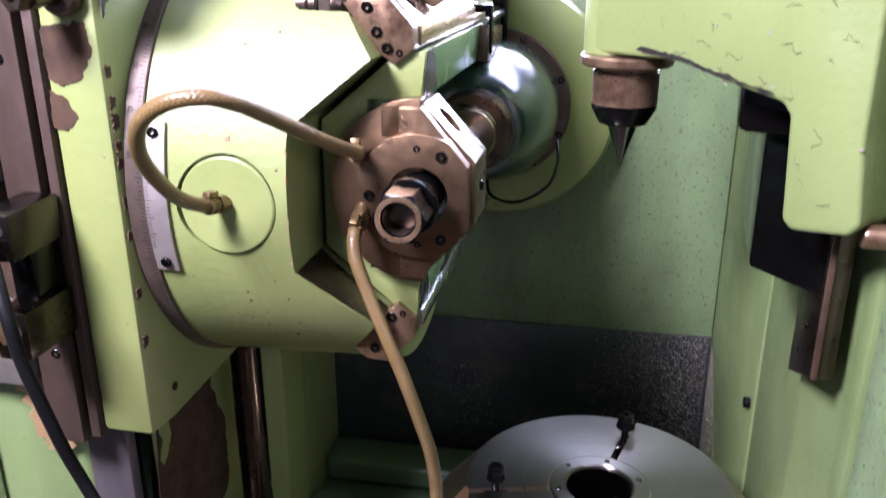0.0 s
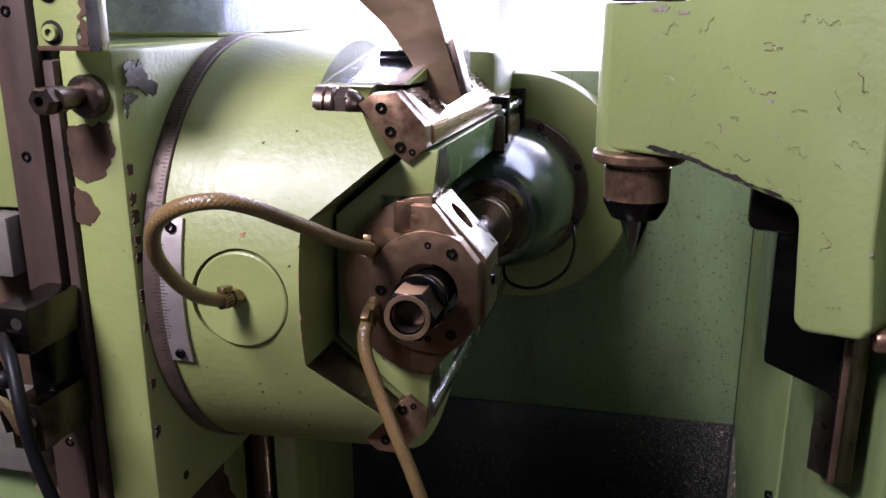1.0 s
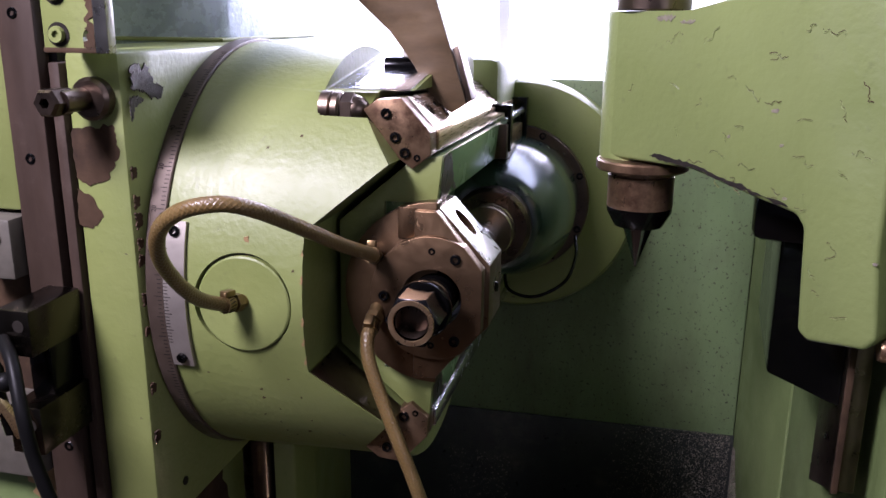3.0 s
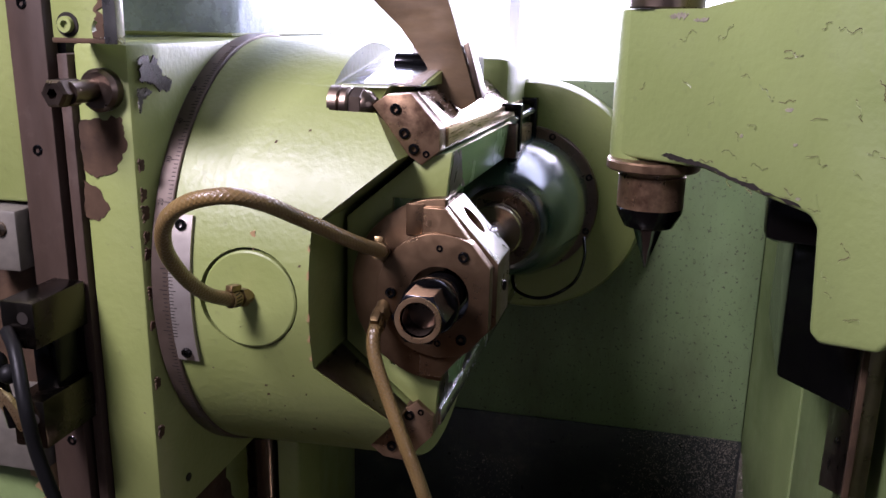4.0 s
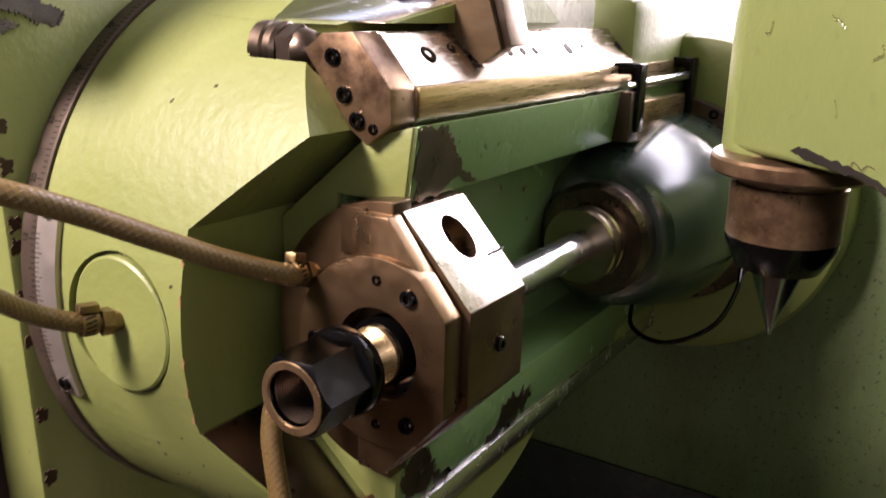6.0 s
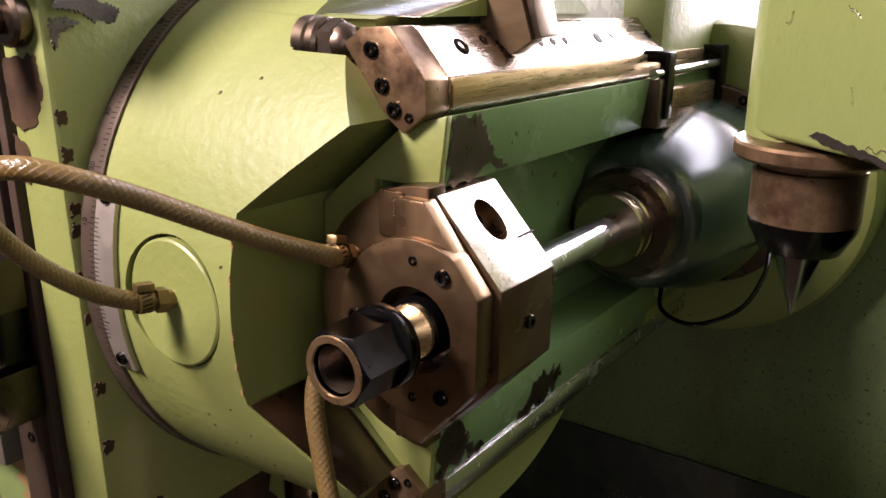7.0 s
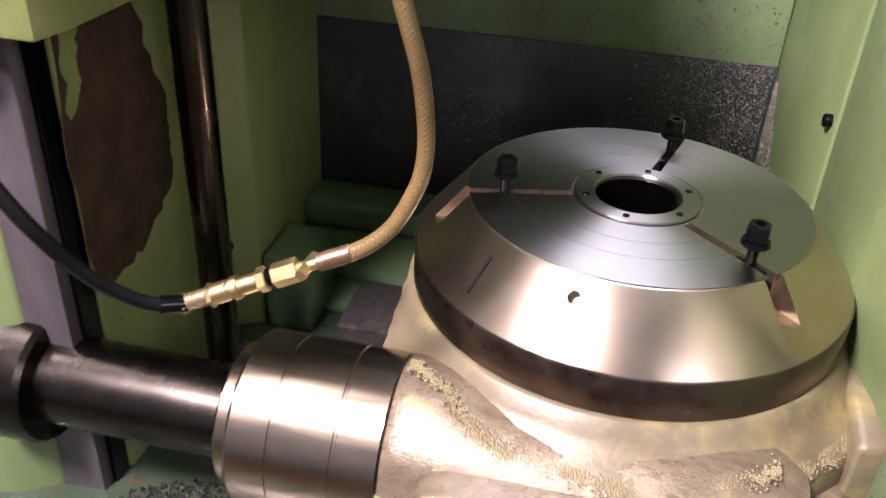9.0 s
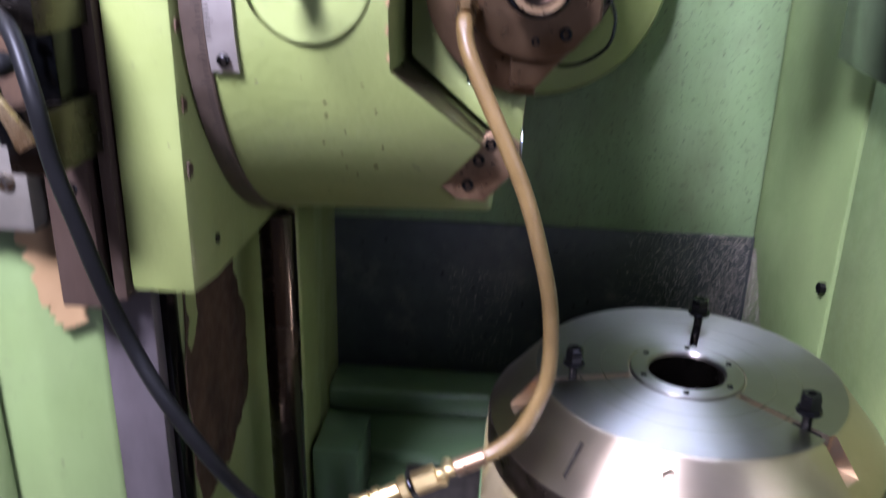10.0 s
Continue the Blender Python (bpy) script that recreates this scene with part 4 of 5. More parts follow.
def case_drop(x, dz):
    """The worm case is flattened on top under the table."""
    return dz * (1.0 - 0.17 * min(1.0, max(0.0, (x + 0.19) / 0.12))) if dz > 0 else dz


wc = bm_lathe([(0.0, -0.2105), (0.1045, -0.2105), (0.108, -0.206), (0.110, -0.19), (0.116, -0.13), (0.119, -0.07), (0.121, 0.0), (0.122, 0.08), (0.119, 0.15), (0.112, 0.20), (0.09, 0.235), (0.0, 0.24)], "x", (0, 0.905, 0.430), 96)
for v in wc.verts:
    v.co += Vector((0, v.co.y - 0.905, v.co.z - 0.43)).normalized() * 0.002 * noise.noise(v.co * 24.0)
    v.co.z = 0.43 + case_drop(v.co.x, v.co.z - 0.43)
part("worm_case", wc, GRIME, base, "oily brown worm case")
part("bed", bm_box(-0.20, 0.30, 0.83, 1.25, 0.20, 0.47, 0.03, 4), GRIME, base)
part("front_ledge", bm_prism([(-0.170, 0.25), (-0.170, 0.470), (-0.158, 0.488), (-0.135, 0.494), (0.20, 0.499), (0.20, 0.25)], "y", 0.772, 0.86, 0.006, 3), GRIME, base, "worn brown front ledge")
part("cover_rim", bm_prism([(-0.172, 0.462), (-0.160, 0.489), (-0.136, 0.4955), (0.19, 0.5005), (0.19, 0.491), (-0.134, 0.486), (-0.152, 0.480), (-0.163, 0.460)], "y", 0.764, 0.7725, 0.002), BRONZE, base, "rubbed bronze-coloured rim of the cover")
part("cover", bm_prism([(-0.150, 0.30), (-0.150, 0.465), (-0.130, 0.480), (0.18, 0.485), (0.18, 0.30)], "y", 0.767, 0.7718, 0.001), GREEN, base, "green cover plate")
# flat black sheet in place of the unlit opening
part("opening", bm_prism([(-0.128, 0.30), (-0.128, 0.425), (-0.09, 0.452), (0.05, 0.455), (0.08, 0.43), (0.08, 0.30)], "y", 0.7655, 0.7672), INK, base, "black sheet standing for the shaded opening in the cover")
part("apron", bm_box(-0.222, -0.165, 0.795, 0.86, 0.2, 0.452, 0.008), GREEN, base, "green painted corner under the sleeve")
part("foot", bm_box(-0.385, -0.26, 0.82, 0.95, 0.24, 0.352, 0.006), FILLET, base, "pale worn bracket under the sleeve")
part("side_step", bm_prism([(0.325, 0.93), (0.352, 1.02), (0.362, 1.25), (0.30, 1.25), (0.28, 0.92)], "z", 0.2, 0.535, 0.012, 3), FILLET, base)
crust = bmesh.new()
rnd = random.Random(9)
for _ in range(12000):
    a = radians(rnd.uniform(-215, 35))
    edge = 0.326 + 0.012 * noise.noise(Vector((math.cos(a) * 5, math.sin(a) * 5, 0.3)))
    gap = noise.noise(Vector((math.cos(a) * 16, math.sin(a) * 16, 4.0)))
    r = edge + rnd.gauss(0, 0.0045 + 0.006 * max(0.0, gap))
    if rnd.random() < 0.2 - gap:
        continue
    x, y = TX + r * math.cos(a), TY + r * math.sin(a)
    z = 0.511 - 0.62 * max(0.0, r - 0.317) if r < 0.336 else 0.40
    if -0.2 < x < 0.2 and abs(y - 0.905) < 0.118:
        z = max(z, 0.43 + case_drop(x, math.sqrt(0.119 ** 2 - (y - 0.905) ** 2)))
    if z < 0.42 or x < -0.245:
        continue
    s = rnd.uniform(0.0006, 0.0024)
    q = [crust.verts.new((x + s * dx, y + s * dy, z + s * dz * 0.5)) for dx, dy, dz in ((rnd.uniform(0.6, 1.8), 0.2, 0), (0, rnd.uniform(0.6, 1.6), 0), (-1, 0, 0), (0, -0.9, 0), (rnd.uniform(-0.4, 0.4), 0, 1), (0, 0, -1))]
    for t in ((0, 1, 4), (1, 2, 4), (2, 3, 4), (3, 0, 4), (1, 0, 5), (2, 1, 5), (3, 2, 5), (0, 3, 5)):
        crust.faces.new([q[i] for i in t])
tagged(part("grease_crust", crust, CRUST, base, "crumbly yellow grease line"), kind="stuff")
part("worm_sleeve", bm_lathe([(0.0, -0.405), (0.085, -0.405), (0.088, -0.402), (0.088, -0.388), (0.103, -0.384), (0.106, -0.380), (0.106, -0.335), (0.1045, -0.334), (0.1045, -0.332), (0.106, -0.331), (0.106, -0.262), (0.1045, -0.261), (0.1045, -0.258), (0.106, -0.257), (0.106, -0.21), (0.0, -0.21)], "x", (0, 0.90, 0.435), 72), STEEL_WARM, base, "grooved bright steel sleeve")
part("drive_shaft", bm_lathe([(0.0, -0.68), (0.058, -0.68), (0.058, -0.40), (0.0, -0.40)], "x", (0, 0.90, 0.43), 48), SHAFT_DARK, base, "dark polished shaft")
part("shaft_collar", bm_lathe([(0.0, -0.722), (0.083, -0.722), (0.085, -0.719), (0.085, -0.662), (0.080, -0.655), (0.060, -0.655), (0.0, -0.655)], "x", (0, 0.90, 0.43), 56), SHAFT_DARK, base)

scr = thing("lead_screw", "dark oily vertical lead screw", "lead screw")
part("shaft", bm_lathe([(0.0, 0.24), (0.0245, 0.24), (0.0245, 0.89)], "z", (-0.544, 1.12, 0), 32), SHAFT_DARK, scr)
part("foot", bm_lathe([(0.0, 0.235), (0.06, 0.235), (0.06, 0.27), (0.04, 0.285), (0.0, 0.285)], "z", (-0.544, 1.12, 0), 32), BLACK, scr)

# ---- hoses ----
h1 = thing("coolant_hose", "looped yellow-brown braided hose between head and flange", "hose", group="coolant hoses")
L1 = [(-0.289, 0.930, 1.254), (-0.283, 0.905, 1.262), (-0.298, 0.857, 1.284), (-0.315, 0.815, 1.307), (-0.332, 0.780, 1.327), (-0.345, 0.742, 1.346), (-0.366, 0.715, 1.357), (-0.402, 0.706, 1.351), (-0.432, 0.713, 1.330), (-0.448, 0.732, 1.297), (-0.450, 0.762, 1.261), (-0.447, 0.800, 1.229), (-0.437, 0.828, 1.214), (-0.431, 0.845, 1.208)]
part("hose", bm_tube(spline(L1, 8), 0.0082), HOSE, h1)
h2 = thing("coolant_hose", "hanging yellow-brown braided hose below the flange", "hose", group="coolant hoses")
L2 = [(-0.284, 0.918, 1.176), (-0.284, 0.893, 1.166), (-0.280, 0.880, 1.146), (-0.268, 0.870, 1.119), (-0.242, 0.855, 1.067), (-0.217, 0.848, 1.011), (-0.199, 0.853, 0.950), (-0.188, 0.862, 0.900), (-0.183, 0.868, 0.848), (-0.184, 0.868, 0.812), (-0.191, 0.864, 0.786), (-0.208, 0.854, 0.753), (-0.232, 0.845, 0.731), (-0.262, 0.839, 0.716)]
part("hose", bm_tube(spline(L2, 8), 0.0082), HOSE, h2)


def clip_and_fitting(h, p, d, back):
    """A worm clip round the hose end at p, and a brass hexagon fitting going on along d."""
    m = along(p, d)
    part("hose_clamp", bm_lathe([(0.0086, -0.006), (0.0098, -0.006), (0.0098, 0.006), (0.0086, 0.006), (0.0086, -0.006)], segs=28, turn=m), HOSE_CLAMP, h, "slotted steel hose clamp")
    slots = bmesh.new()
    for k in range(16):
        q = Matrix.Rotation(math.tau * k / 16, 4, "Z") @ Matrix.Translation((0.0098, 0, 0)) @ Matrix.Rotation(0.25, 4, "X")
        bmesh.ops.create_cube(slots, size=1.0, matrix=q @ Matrix.Diagonal((0.0005, 0.0013, 0.0085, 1)))
    tagged(part("band_slots", slots, INK, h, "dark slots through the clamp band", m), kind="stuff")
    part("clamp_screw", bm_box(-0.005, 0.005, 0.0095, 0.0165, -0.008, 0.008, 0.001), HOSE_CLAMP, h).matrix_basis = m
    part("fitting", bm_lathe([(0.0, 0.004), (0.007, 0.004), (0.007, 0.010), (0.0, 0.010)], segs=20, turn=m), HOSE_CLAMP, h)
    part("hex", bm_lathe([(0.0, 0.010), (0.0115, 0.010), (0.0115, 0.019), (0.0, 0.019)], segs=6, turn=m), HOSE_CLAMP, h)
    part("stub", bm_lathe([(0.0, 0.019), (0.0085, 0.019), (0.0085, back), (0.0, back)], segs=20, turn=m), HOSE_CLAMP, h)


clip_and_fitting(h1, (-0.4325, 0.838, 1.2105), (0.25, 0.96, -0.12), 0.035)
clip_and_fitting(h1, (-0.286, 0.918, 1.258), (-0.15, 0.95, -0.3), 0.030)
clip_and_fitting(h2, (-0.284, 0.905, 1.172), (0.0, 0.85, 0.5), 0.045)

cpl = thing("hose_coupling", "brass push-on coupling joining braided and black hose", "hose coupling")
P0, P1 = Vector((-0.232, 0.845, 0.731)), Vector((-0.4135, 0.8036, 0.655))
P0 = Vector((-0.245, 0.842, 0.724))
dirc = (P1 - P0).normalized()
mc = along(P0, dirc)
Lc = (P1 - P0).length
segs_c = (("ferrule", 0.0, 0.035, 0.0092, 20, BROWN), ("tail", 0.035, 0.060, 0.006, 16, BRASS), ("body", 0.055, 0.082, 0.0125, 6, BRASS), ("ring", 0.083, 0.088, 0.0095, 16, BLACK), ("body", 0.088, 0.098, 0.013, 6, BRASS), ("barrel", 0.098, 0.130, 0.0095, 20, BRASS), ("collar", 0.118, 0.126, 0.0122, 20, BRASS), ("barrel", 0.130, 0.150, 0.0108, 20, BRASS), ("collar", 0.146, 0.152, 0.0125, 6, BRASS), ("sleeve", 0.152, 0.178, 0.009, 20, BRASS_STRIP), ("nut", 0.176, 0.184, 0.0108, 6, BRASS), ("tail", 0.184, Lc, 0.0075, 16, BRASS))
for nm, a, b, r, sg, mt in segs_c:
    part(nm, bm_lathe([(0.0, a), (r * 0.9, a), (r, a + 0.001), (r, b - 0.001), (r * 0.9, b), (0.0, b)], segs=sg, turn=mc), mt, cpl)
tv = mc @ Matrix.Translation((0, 0, 0.046)) @ Matrix.Rotation(radians(70), 4, "Y")
part("tee_screw", bm_lathe([(0.0, -0.016), (0.006, -0.016), (0.006, 0.016), (0.0, 0.016)], segs=8, turn=tv), BRASS, cpl, "small brass cross screw")

h3 = thing("air_hose", "black rubber hose sagging to the brass coupling", "hose")
L3 = [(-0.404, 0.806, 0.658), (-0.425, 0.790, 0.662), (-0.447, 0.772, 0.680), (-0.471, 0.748, 0.717), (-0.496, 0.722, 0.778), (-0.531, 0.714, 0.845), (-0.560, 0.722, 0.893), (-0.576, 0.713, 0.955), (-0.587, 0.707, 1.01), (-0.599, 0.703, 1.065), (-0.606, 0.702, 1.12), (-0.630, 0.725, 1.165), (-0.66, 0.75, 1.18)]
part("hose", bm_tube(spline(L3, 8), 0.0074), RUBBER, h3)

# ---- worn spots and small fixtures ----


def jagged(pts, seed, rough=0.12, n=9):
    """An outline with broken edges between the given corners."""
    rnd = random.Random(seed)
    out = []
    for i, p in enumerate(pts):
        q = pts[(i + 1) % len(pts)]
        d = (q[0] - p[0], q[1] - p[1])
        for k in range(n):
            f = k / n
            w = (rnd.random() - 0.5) * rough * (0 if k == 0 else 1)
            out.append((p[0] + d[0] * f - d[1] * w, p[1] + d[1] * f + d[0] * w))
    return out


def chip(parent, pts, axis, at, material, seed=1, rough=0.12, thick=0.0012, name="paint_chip", label="", m=None):
    """A bare spot: a thin broken-edged sheet lying on a surface."""
    return part(name, bm_prism(jagged(pts, seed, rough), axis, at - thick / 2, at + thick / 2), material, parent, label, m)


# saddle front: bare brown patches; side: dark flaking; small chips along the arris
chip(sad, [(-0.617, 1.402), (-0.566, 1.408), (-0.560, 1.375), (-0.578, 1.345), (-0.605, 1.337), (-0.619, 1.345)], "y", 0.8505, RUST, 3, label="large bare brown patch")
chip(sad, [(-0.621, 1.333), (-0.600, 1.322), (-0.589, 1.300), (-0.606, 1.285), (-0.622, 1.289)], "y", 0.8512, RUST, 4, label="bare brown patch")
SIDE = -0.5448
chip(sad, [(0.860, 1.471), (0.894, 1.470), (0.911, 1.449), (0.926, 1.445), (0.921, 1.435), (0.899, 1.432), (0.888, 1.442), (0.873, 1.445), (0.862, 1.446)], "x", SIDE, SWARF, 5, 0.3, label="dark flaking patch")
chip(sad, [(0.856, 1.438), (0.868, 1.439), (0.885, 1.434), (0.876, 1.430), (0.863, 1.426), (0.858, 1.411), (0.855, 1.424)], "x", -0.5455, SWARF, 6, 0.3)
hc = thing("hammered_cover", "pale blue-grey hammered cover standing behind the saddle", "machine cover")
part("body", bm_box(-1.05, -0.605, 1.20, 1.60, 1.45, 1.80, 0.03, 5), HAMMER, hc)
part("flange", bm_box(-1.05, -0.60, 1.192, 1.61, 1.4885, 1.4945, 0.002), GREEN, hc)
rnd = random.Random(11)
for z in (1.352, 1.318, 1.296, 1.268, 1.248, 1.20, 1.16, 1.085, 1.02):
    w = 0.003 + 0.003 * rnd.random()
    chip(sad, [(0.853, z - w * 1.6), (0.853 + w * 2, z - w), (0.853 + w * 2.4, z + w), (0.853, z + w * 2)], "x", -0.5492 + 0.0002, RUST, int(z * 1000), 0.3, 0.0016)
# black disc for the dark hole low on the saddle's side
part("plug", bm_lathe([(0.0, 0), (0.006, 0), (0.006, 0.002), (0.0, 0.002)], "x", (-0.5455, 0.905, 0.932), 8), INK, sad)

# bracket at the saddle's head
bkt = thing("end_bracket", "green bolted bracket with rusty edges and a bright steel strip", "bracket")
part("plate", cut(bm_box(-0.600, -0.538, 0.795, 0.812, 1.4885, 1.75, 0.002), [bm_lathe([(0.0, -0.02), (0.0125, -0.02), (0.0125, 0.03), (0.0, 0.03)], "y", (-0.541, 0.80, 1.503), 24)]), GREEN, bkt)
part("edge_strip", bm_box(-0.5375, -0.5225, 0.792, 0.806, 1.4885, 1.75, 0.001), STEEL_TOP, bkt, "bright steel edge")
part("foot", bm_box(-0.600, -0.592, 0.8125, 0.87, 1.4885, 1.75, 0.002), GREEN, bkt)
part("lower_edge", bm_box(-0.601, -0.539, 0.7945, 0.80, 1.4885, 1.494, 0.001), RUST, bkt)
for z in (1.507, 1.549):
    part("recess", bm_lathe([(0.0, 0), (0.0125, 0), (0.0125, 0.0015), (0.0, 0.0015)], turn=FACE_FRONT, at=(-0.581, 0.7955, z), segs=24), INK, bkt)
    mesh_again("cap_screw", finish(bm_lathe([(0.0, 0.002), (0.004, 0.002), (0.004, 0.006), (0.008, 0.006), (0.0085, 0.004), (0.0085, 0.0), (0.0, 0.0)], segs=20), "cap_screw", GREEN), bkt, Matrix.Translation((-0.581, 0.7945, z)) @ FACE_FRONT)
chip(bkt, [(-0.552, 1.494), (-0.5395, 1.494), (-0.5395, 1.556), (-0.547, 1.545), (-0.546, 1.518)], "y", 0.7945, RUST, 8, 0.3)

for x, z in ((-0.671, 1.366), (-0.672, 1.528), (-0.668, 1.15), (-0.666, 1.0)):
    s = thing("rail_screw", "dark screw sunk in the brown guide strip", "screw", Matrix.Translation((x, 0.8425, z)) @ FACE_FRONT, "screws in the guide strip")
    mesh_again("head", SCREW13, s, Matrix.Translation((0, 0, -0.005)))

# far left: green door, grey plates, trip blocks and levers
door = thing("column_door", "green sheet door on the column, chipped to tan filler low down", "door")
part("panel", bm_box(-1.15, -0.70, 0.852, 0.90, 1.300, 1.95, 0.006), GREEN, door)
part("lower_panel", bm_prism([(-1.15, 0.80), (-0.74, 0.86), (-0.68, 0.893), (-0.68, 0.94), (-1.15, 0.94)], "z", -0.2, 0.955, 0.008), GREEN_BAY, door)
part("rib", bm_prism([(-1.05, 0.76), (-0.80, 0.82), (-0.785, 0.85), (-1.05, 0.85)], "z", -0.2, 0.90, 0.01), GREEN_BAY, door)
chip(door, [(-0.722, 0.952), (-0.660, 0.955), (-0.652, 0.885), (-0.672, 0.835), (-0.694, 0.830), (-0.712, 0.88)], "y", 0.0, TAN, 21, 0.2, 0.002, "bare_patch", "tan bare patch", Matrix.Translation((-0.0, 0.872, 0)) @ Matrix.Translation((-0.70, 0, 0)) @ Matrix.Rotation(radians(28), 4, "Z") @ Matrix.Translation((0.68, 0, 0)))
for z0, z1, x0, x1 in ((1.222, 1.296, -0.76, -0.698), (0.958, 1.06, -0.80, -0.70)):
    gp = thing("grey_plate", "rough grey plate with a slotted screw", "plate", group="grey plates")
    part("plate", bm_box(x0, x1, 0.825, 0.88, z0, z1, 0.004), GREY_STONE, gp)
    sc = part("screw", bm_lathe([(0.0, 0), (0.009, 0), (0.009, 0.003), (0.007, 0.004), (0.0, 0.004)], turn=FACE_FRONT, at=(x1 - 0.022, 0.8255, z0 + 0.052), segs=20), STEEL_WARM, gp)
    part("slot", bm_box(-0.0012, 0.0012, -0.008, 0.008, 0.0035, 0.0045), INK, sc, m=Matrix.Translation((x1 - 0.022, 0.8255, z0 + 0.052)) @ FACE_FRONT @ Matrix.Rotation(0.3, 4, "Z"))
# sheet whose dark colour stands for the shade in this recess
mid = thing("strip_backing", "dark panel standing for the shaded recess between door and guide strip", "panel")
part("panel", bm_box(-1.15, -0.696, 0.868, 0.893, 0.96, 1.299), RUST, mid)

for z0, z1 in ((1.160, 1.214), (1.040, 1.098)):
    tb = thing("trip_block", "dark brown steel trip block clamped to the guide", "block", group="trip blocks")
    part("block", bm_box(-0.668, -0.626, 0.752, 0.842, z0, z1, 0.002), SHAFT_DARK, tb)
    part("hole", bm_lathe([(0.0, 0), (0.007, 0), (0.007, 0.001), (0.0, 0.001)], turn=FACE_FRONT, at=(-0.640, 0.7525, z0 + 0.036), segs=20), INK, tb)
lev = thing("trip_lever", "black ball lever with a worn brass tongue", "lever")
part("ball", bm_lathe([(0.016 * math.sin(math.pi * k / 10), -0.016 * math.cos(math.pi * k / 10)) for k in range(11)], "z", (-0.667, 0.730, 1.148), 20), RUBBER, lev)
part("ball", bm_lathe([(0.011 * math.sin(math.pi * k / 10), -0.011 * math.cos(math.pi * k / 10)) for k in range(11)], "z", (-0.645, 0.728, 1.140), 20), RUBBER, lev)
part("rod", bm_lathe([(0.007, 0), (0.007, 0.07)], turn=along((-0.665, 0.735, 1.14), (0.1, 0.1, -1)), segs=12), BLACK, lev)
part("tongue", bm_box(-0.009, 0.009, -0.004, 0.004, -0.028, 0.028, 0.001), BRASS_STRIP, lev, "worn brass-coloured tongue", pose(-0.655, 0.738, 1.093, 12, -28, 0))
part("bridge", bm_box(-0.664, -0.634, 0.790, 0.842, 1.0975, 1.1605, 0.002), BLACK, lev)

# degree ring and drum: bare spots
chip(head, [(-0.424, 0.075), (-0.4185, 0.077), (-0.4175, 0.062), (-0.421, 0.052)], "y", 0.0, TAN, 31, 0.1, 0.001, m=Matrix.Translation((0, -0.2813, 0)) @ Matrix.Rotation(radians(-0), 4, "X"))
for z in (-0.045, -0.02, 0.03, 0.06, -0.07):
    y = -math.sqrt(0.2885 ** 2 - z * z)
    chip(head, [(-0.3545, z - 0.005), (-0.3515, z - 0.004), (-0.3515, z + 0.006), (-0.3535, z + 0.004)], "y", y + 0.0002, TAN, int(z * 900) + 99, 0.3, 0.0012)
rnd = random.Random(23)
for _ in range(34):
    a, x = radians(rnd.uniform(-55, 62)), rnd.uniform(-0.485, -0.362)
    if abs(a) < 0.24 and x < -0.365:
        continue
    w, h = rnd.uniform(0.0008, 0.0022), rnd.uniform(0.0008, 0.003)
    rr = 0.2885 + (0.0032 * min(1.0, max(0.0, (-0.36 - x) / 0.14)))
    chip(head, [(x - w, -h), (x + w * 0.8, -h * 0.6), (x + w, h), (x - w * 0.5, h * 0.8)], "y", -rr, RUST, rnd.randint(0, 9999), 0.3, 0.0007, m=Matrix.Rotation(-a, 4, "X"))
# lower pocket wall, bare brown metal
pl = bmesh.new()
for f in (0.0, 1.0):
    x, z = -0.3505 + 0.088 * f, -0.0863 - 0.0752 * f
    y0 = -math.sqrt(0.2885 ** 2 - z * z) + 0.001
    for o in (0.0006, 0.0018):
        for y in (y0, -0.1845):
            pl.verts.new((x + o * 0.65, y, z + o * 0.76))
pl.verts.ensure_lookup_table()
bmesh.ops.convex_hull(pl, input=pl.verts)
part("pocket_liner", pl, BROWN_DARK, head, "bare brown pocket face")
# worn jaw ends
UPJ = Matrix.Translation((-0.2165, 0, 0.1365)) @ Matrix.Rotation(0.118, 4, "Y")
LOJ = Matrix.Translation((-0.224, 0, -0.1375)) @ Matrix.Rotation(0.066, 4, "Y")
chip(head, [(-0.172, -0.027), (-0.172, 0.027), (-0.135, 0.027), (-0.118, 0.006), (-0.10, -0.015), (-0.075, -0.027)], "x", 0.0003, BROWN_DARK, 41, 0.2, 0.001, "bare_patch", "bare metal where the paint is worn off", UPJ)
chip(head, [(-0.172, -0.027), (-0.172, 0.027), (-0.145, 0.027), (-0.128, 0.006), (-0.12, -0.015), (-0.09, -0.027)], "x", 0.0003, BROWN_DARK, 43, 0.35, 0.001, "bare_patch", "bare metal where the paint is worn off", LOJ)
chip(head, [(0.02, -0.027), (0.05, 0.0), (0.075, 0.01), (0.12, -0.005), (0.10, -0.027)], "x", 0.0003, BROWN_DARK, 44, 0.3, 0.001, "bare_patch", "", Matrix.Translation((0, -0.05, 0)) @ LOJ)

# pipe loop under the spindle housing
lp = thing("pipe_loop", "dark curved pipe under the spindle housing", "pipe")
LP = [(-0.215, 1.50, 1.085), (-0.20, 1.45, 1.055), (-0.15, 1.43, 1.05), (-0.10, 1.45, 1.075), (-0.085, 1.49, 1.11), (-0.09, 1.53, 1.14)]
part("pipe", bm_tube(spline(LP, 8), 0.003, 10), BLACK, lp)

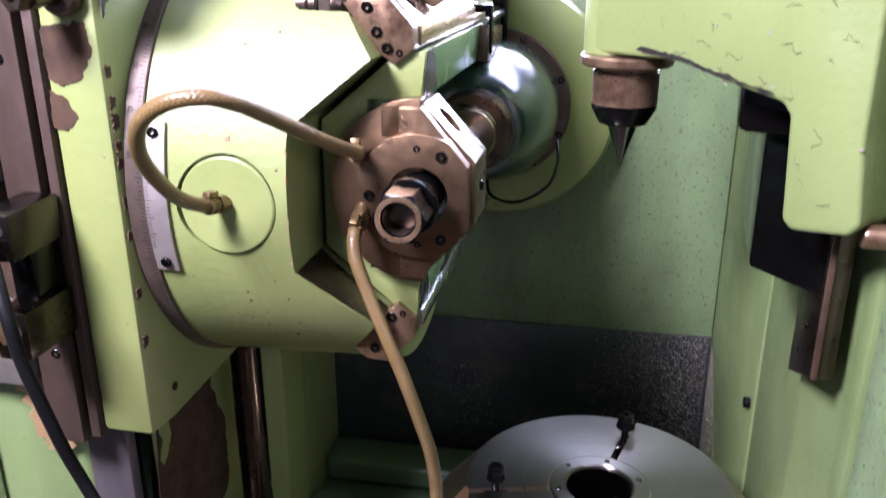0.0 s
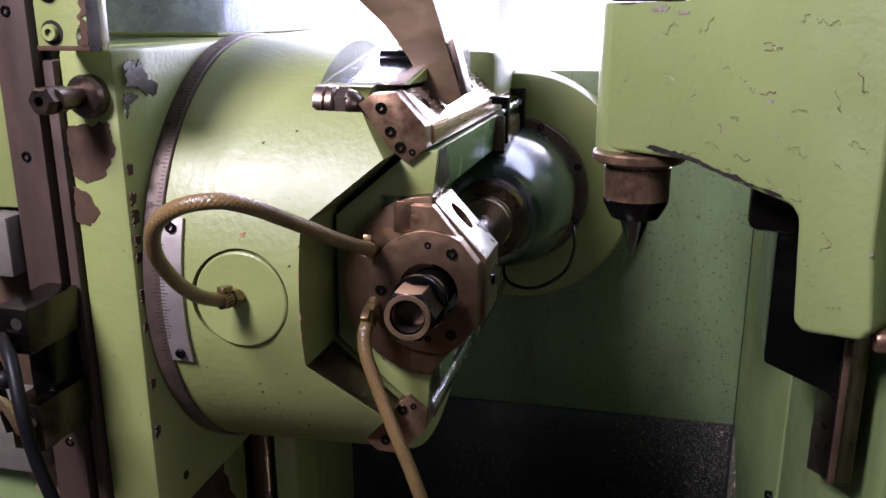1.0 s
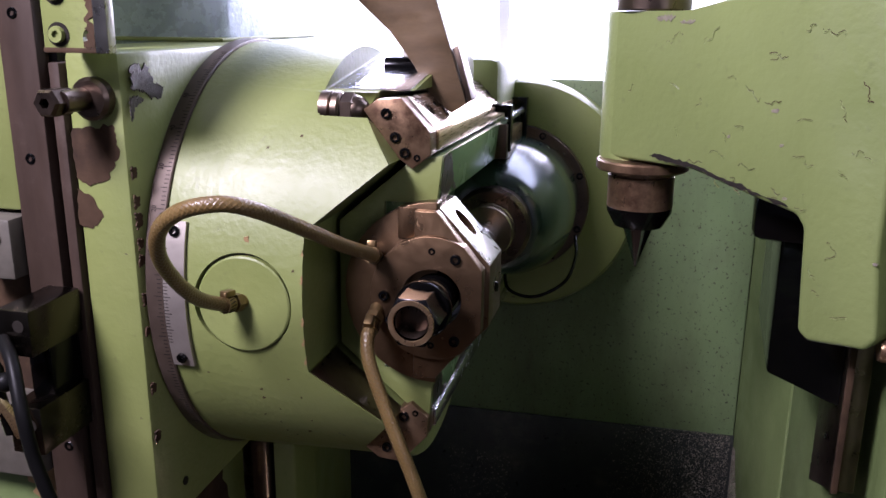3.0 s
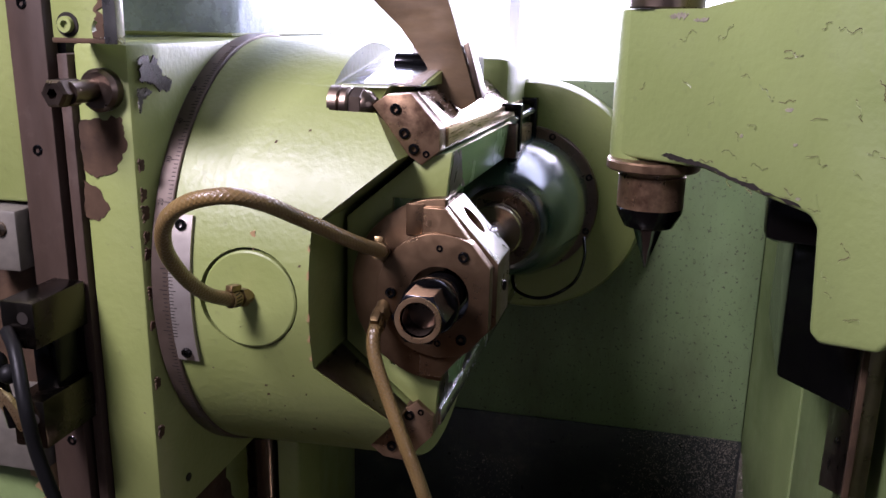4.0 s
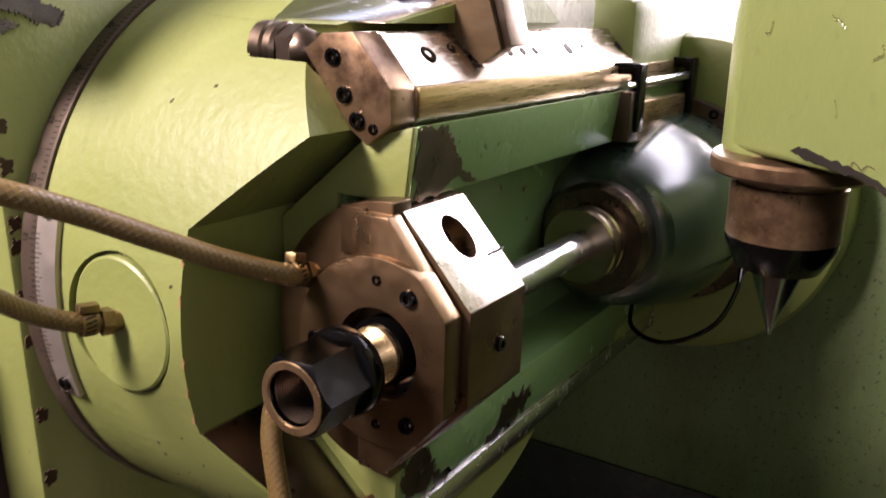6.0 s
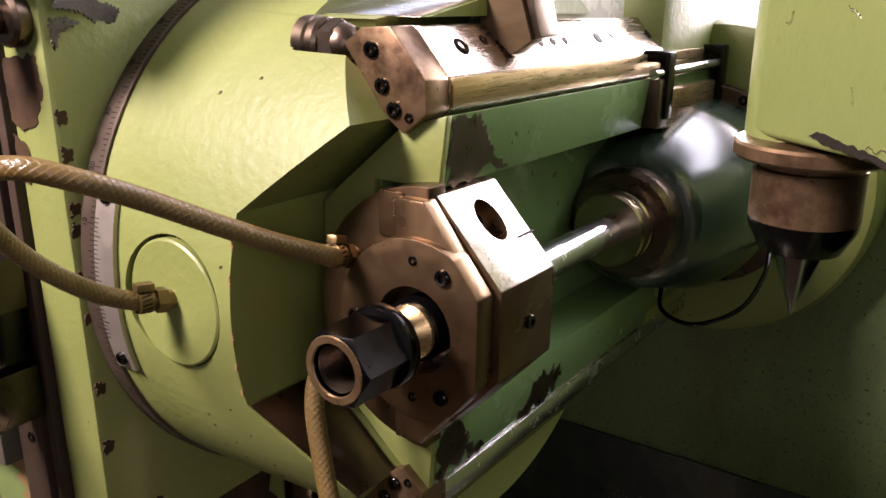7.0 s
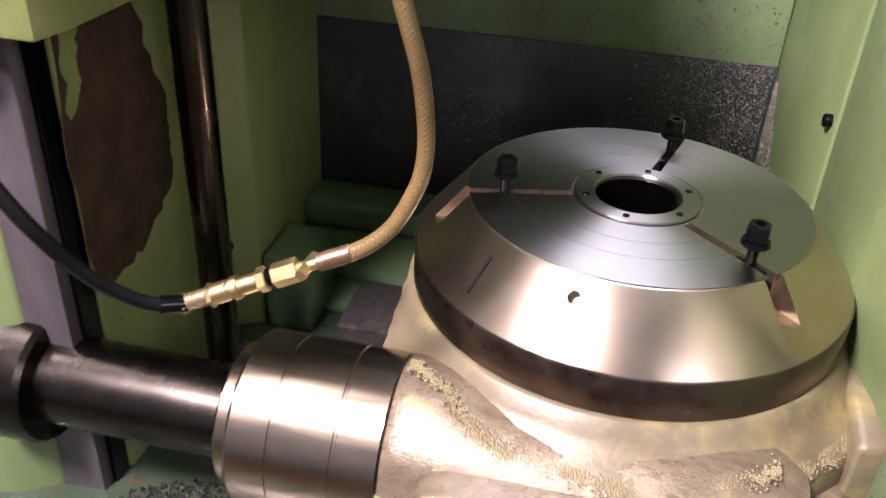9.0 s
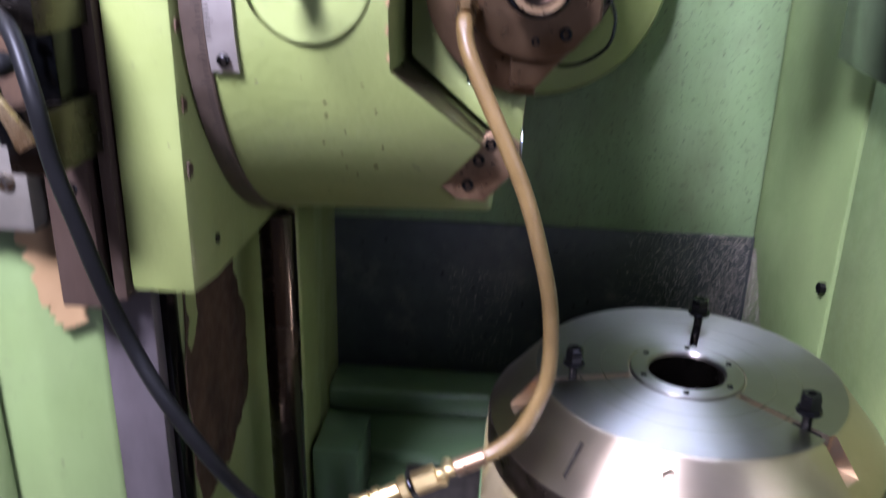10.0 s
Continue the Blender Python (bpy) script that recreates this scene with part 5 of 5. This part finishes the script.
# arm: raised filler flakes
af = Matrix(((0.762, -0.648, 0, 0.0), (-0.648, -0.762, 0, 1.116), (0, 0, 1, 0), (0, 0, 0, 1)))
rnd = random.Random(5)
SPOTS = ((0.055, 1.455), (0.095, 1.43), (0.135, 1.465), (0.150, 1.41), (0.185, 1.44), (0.225, 1.425), (0.225, 1.385), (0.10, 1.50), (0.160, 1.365), (0.205, 1.350), (0.275, 1.30), (0.07, 1.39), (0.27, 1.45), (0.045, 1.50), (0.265, 1.245), (0.12, 1.375), (0.24, 1.33), (0.185, 1.49), (0.29, 1.40), (0.09, 1.362), (0.13, 1.353), (0.165, 1.345), (0.20, 1.337), (0.235, 1.333), (0.29, 1.22), (0.15, 1.352), (0.26, 1.27))
SPOTS += tuple((rnd.uniform(-0.02, 0.31), rnd.uniform(1.36, 1.53)) for _ in range(8))
for u, z in SPOTS:
    head_a, p = rnd.uniform(-0.6, 0.6), [u, z]
    line, lip = [], []
    for k in range(rnd.randint(8, 22)):
        head_a = 0.75 * head_a + rnd.uniform(-1.25, 1.2)
        p = [p[0] + 0.0017 * math.cos(head_a), p[1] + 0.0017 * math.sin(head_a)]
        line.append(Vector((p[0], 0.0, p[1])))
        lip.append(Vector((p[0] + 0.0004, 0.0, p[1] - 0.0009)))
    part("paint_crack", bm_tube(line, rnd.uniform(0.00035, 0.0007), 4), RUST, tail, m=af)
    part("flake_edge", bm_tube(lip, rnd.uniform(0.0005, 0.0009), 5), GREEN_ARM, tail, m=af)
chip(tail, [(0.034, 1.361), (0.042, 1.3655), (0.064, 1.3635), (0.110, 1.3575), (0.160, 1.3465), (0.225, 1.3335), (0.228, 1.3305), (0.160, 1.3420), (0.104, 1.3550), (0.060, 1.3570)], "y", 0.0006, INK, 61, 0.07, 0.0016, "grease_smear", "black grease along the lower edge", af)
for u, z, w, h in ((0.043, 1.528, 0.030, 0.006), (0.075, 1.524, 0.022, 0.004), (0.200, 1.432, 0.010, 0.004), (0.212, 1.396, 0.005, 0.003), (0.145, 1.398, 0.004, 0.004), (0.223, 1.339, 0.006, 0.003), (0.330, 1.29, 0.006, 0.003)):
    chip(tail, [(u - w * 0.5, z), (u - w * 0.2, z + h * 0.5), (u + w * 0.5, z + h * 0.4), (u + w * 0.3, z - h * 0.4), (u - w * 0.3, z - h * 0.5)], "y", 0.0004, PALE_SWARF, int(u * 9000), 0.25, 0.001, "paint_chip", "", af)

# table: scribed mark, turning grooves
part("mark", bm_box(-0.0012, 0.0022, -0.0018, 0.0018, -0.024, 0.024), INK, tab, "short black index mark", Matrix.Rotation(radians(228), 4, "Z") @ Matrix.Translation((0.2425, 0, 0.6395)) @ Matrix.Rotation(radians(-39.5), 4, "Y"))
for r in (0.118, 0.152):
    part("turned_groove", bm_lathe([(r, 0.6760), (r + 0.0009, 0.67625), (r + 0.0018, 0.6760), (r, 0.6760)], segs=96), STEEL_WARM, tab)

# swarf crust on the back wall and bay floor
sw = bmesh.new()
rnd = random.Random(77)


def flake(p, s):
    vs = [sw.verts.new((p[0] + s * (rnd.random() - 0.5), p[1] + s * 0.6 * (rnd.random() - 0.5), p[2] + s * (rnd.random() - 0.5))) for _ in range(4)]
    for t in ((0, 1, 2), (0, 1, 3), (0, 2, 3), (1, 2, 3)):
        sw.faces.new([vs[i] for i in t])


for _ in range(5200):
    f = rnd.random() ** 0.45
    flake((-0.02 + 0.262 * f, 1.708, 0.40 + 0.285 * rnd.random() ** 0.9), 0.0015 + 0.004 * rnd.random())
for _ in range(500):
    flake((-0.36 + 0.14 * rnd.random(), 1.708, 0.36 + 0.22 * rnd.random()), 0.002 + 0.004 * rnd.random())
for _ in range(2600):
    z = 0.36 + 0.30 * rnd.random()
    y = 1.708 - (0.685 - z) * 0.62 * rnd.random() ** 1.3
    flake((0.2485 + 0.094 * (1.713 - y), y, z), 0.0015 + 0.004 * rnd.random())
tagged(new("swarf_crust", finish(sw, "swarf_crust", PALE_SWARF, 10)), "crust of pale metal swarf on the back wall", "swarf", kind="stuff")
sw = bmesh.new()
for _ in range(5000):
    a, r = rnd.random() * 6.283, rnd.random() ** 0.5
    flake((-0.44 + 0.20 * r * math.cos(a), 0.80 + 0.15 * r * math.sin(a), 0.245 + 0.03 * (1 - r) * rnd.random()), 0.004 + 0.007 * rnd.random())
tagged(new("swarf_heap", finish(sw, "swarf_heap", SWARF, 10)), "dark heap of wet swarf on the bay floor", "swarf", kind="stuff")

# column side: large bare patch
chip(col, [(0.95, 0.86), (1.00, 0.888), (1.10, 0.888), (1.155, 0.70), (1.145, 0.60), (1.06, 0.545), (0.955, 0.53)], "x", -0.6095, RUST, 51, 0.10, 0.0016, "bare_patch", "large bare rusty patch")
chip(col, [(0.952, 0.886), (0.995, 0.886), (0.985, 0.80), (0.955, 0.765)], "x", -0.6082, GREEN, 52, 0.15, 0.0012, "paint_remnant")

part("end_sleeve", bm_tube([Vector((-0.404, 0.806, 0.658)), Vector((-0.410, 0.802, 0.6585)), Vector((-0.425, 0.790, 0.662))], 0.0092), BLACK, h3, "worn sleeve at the hose end")
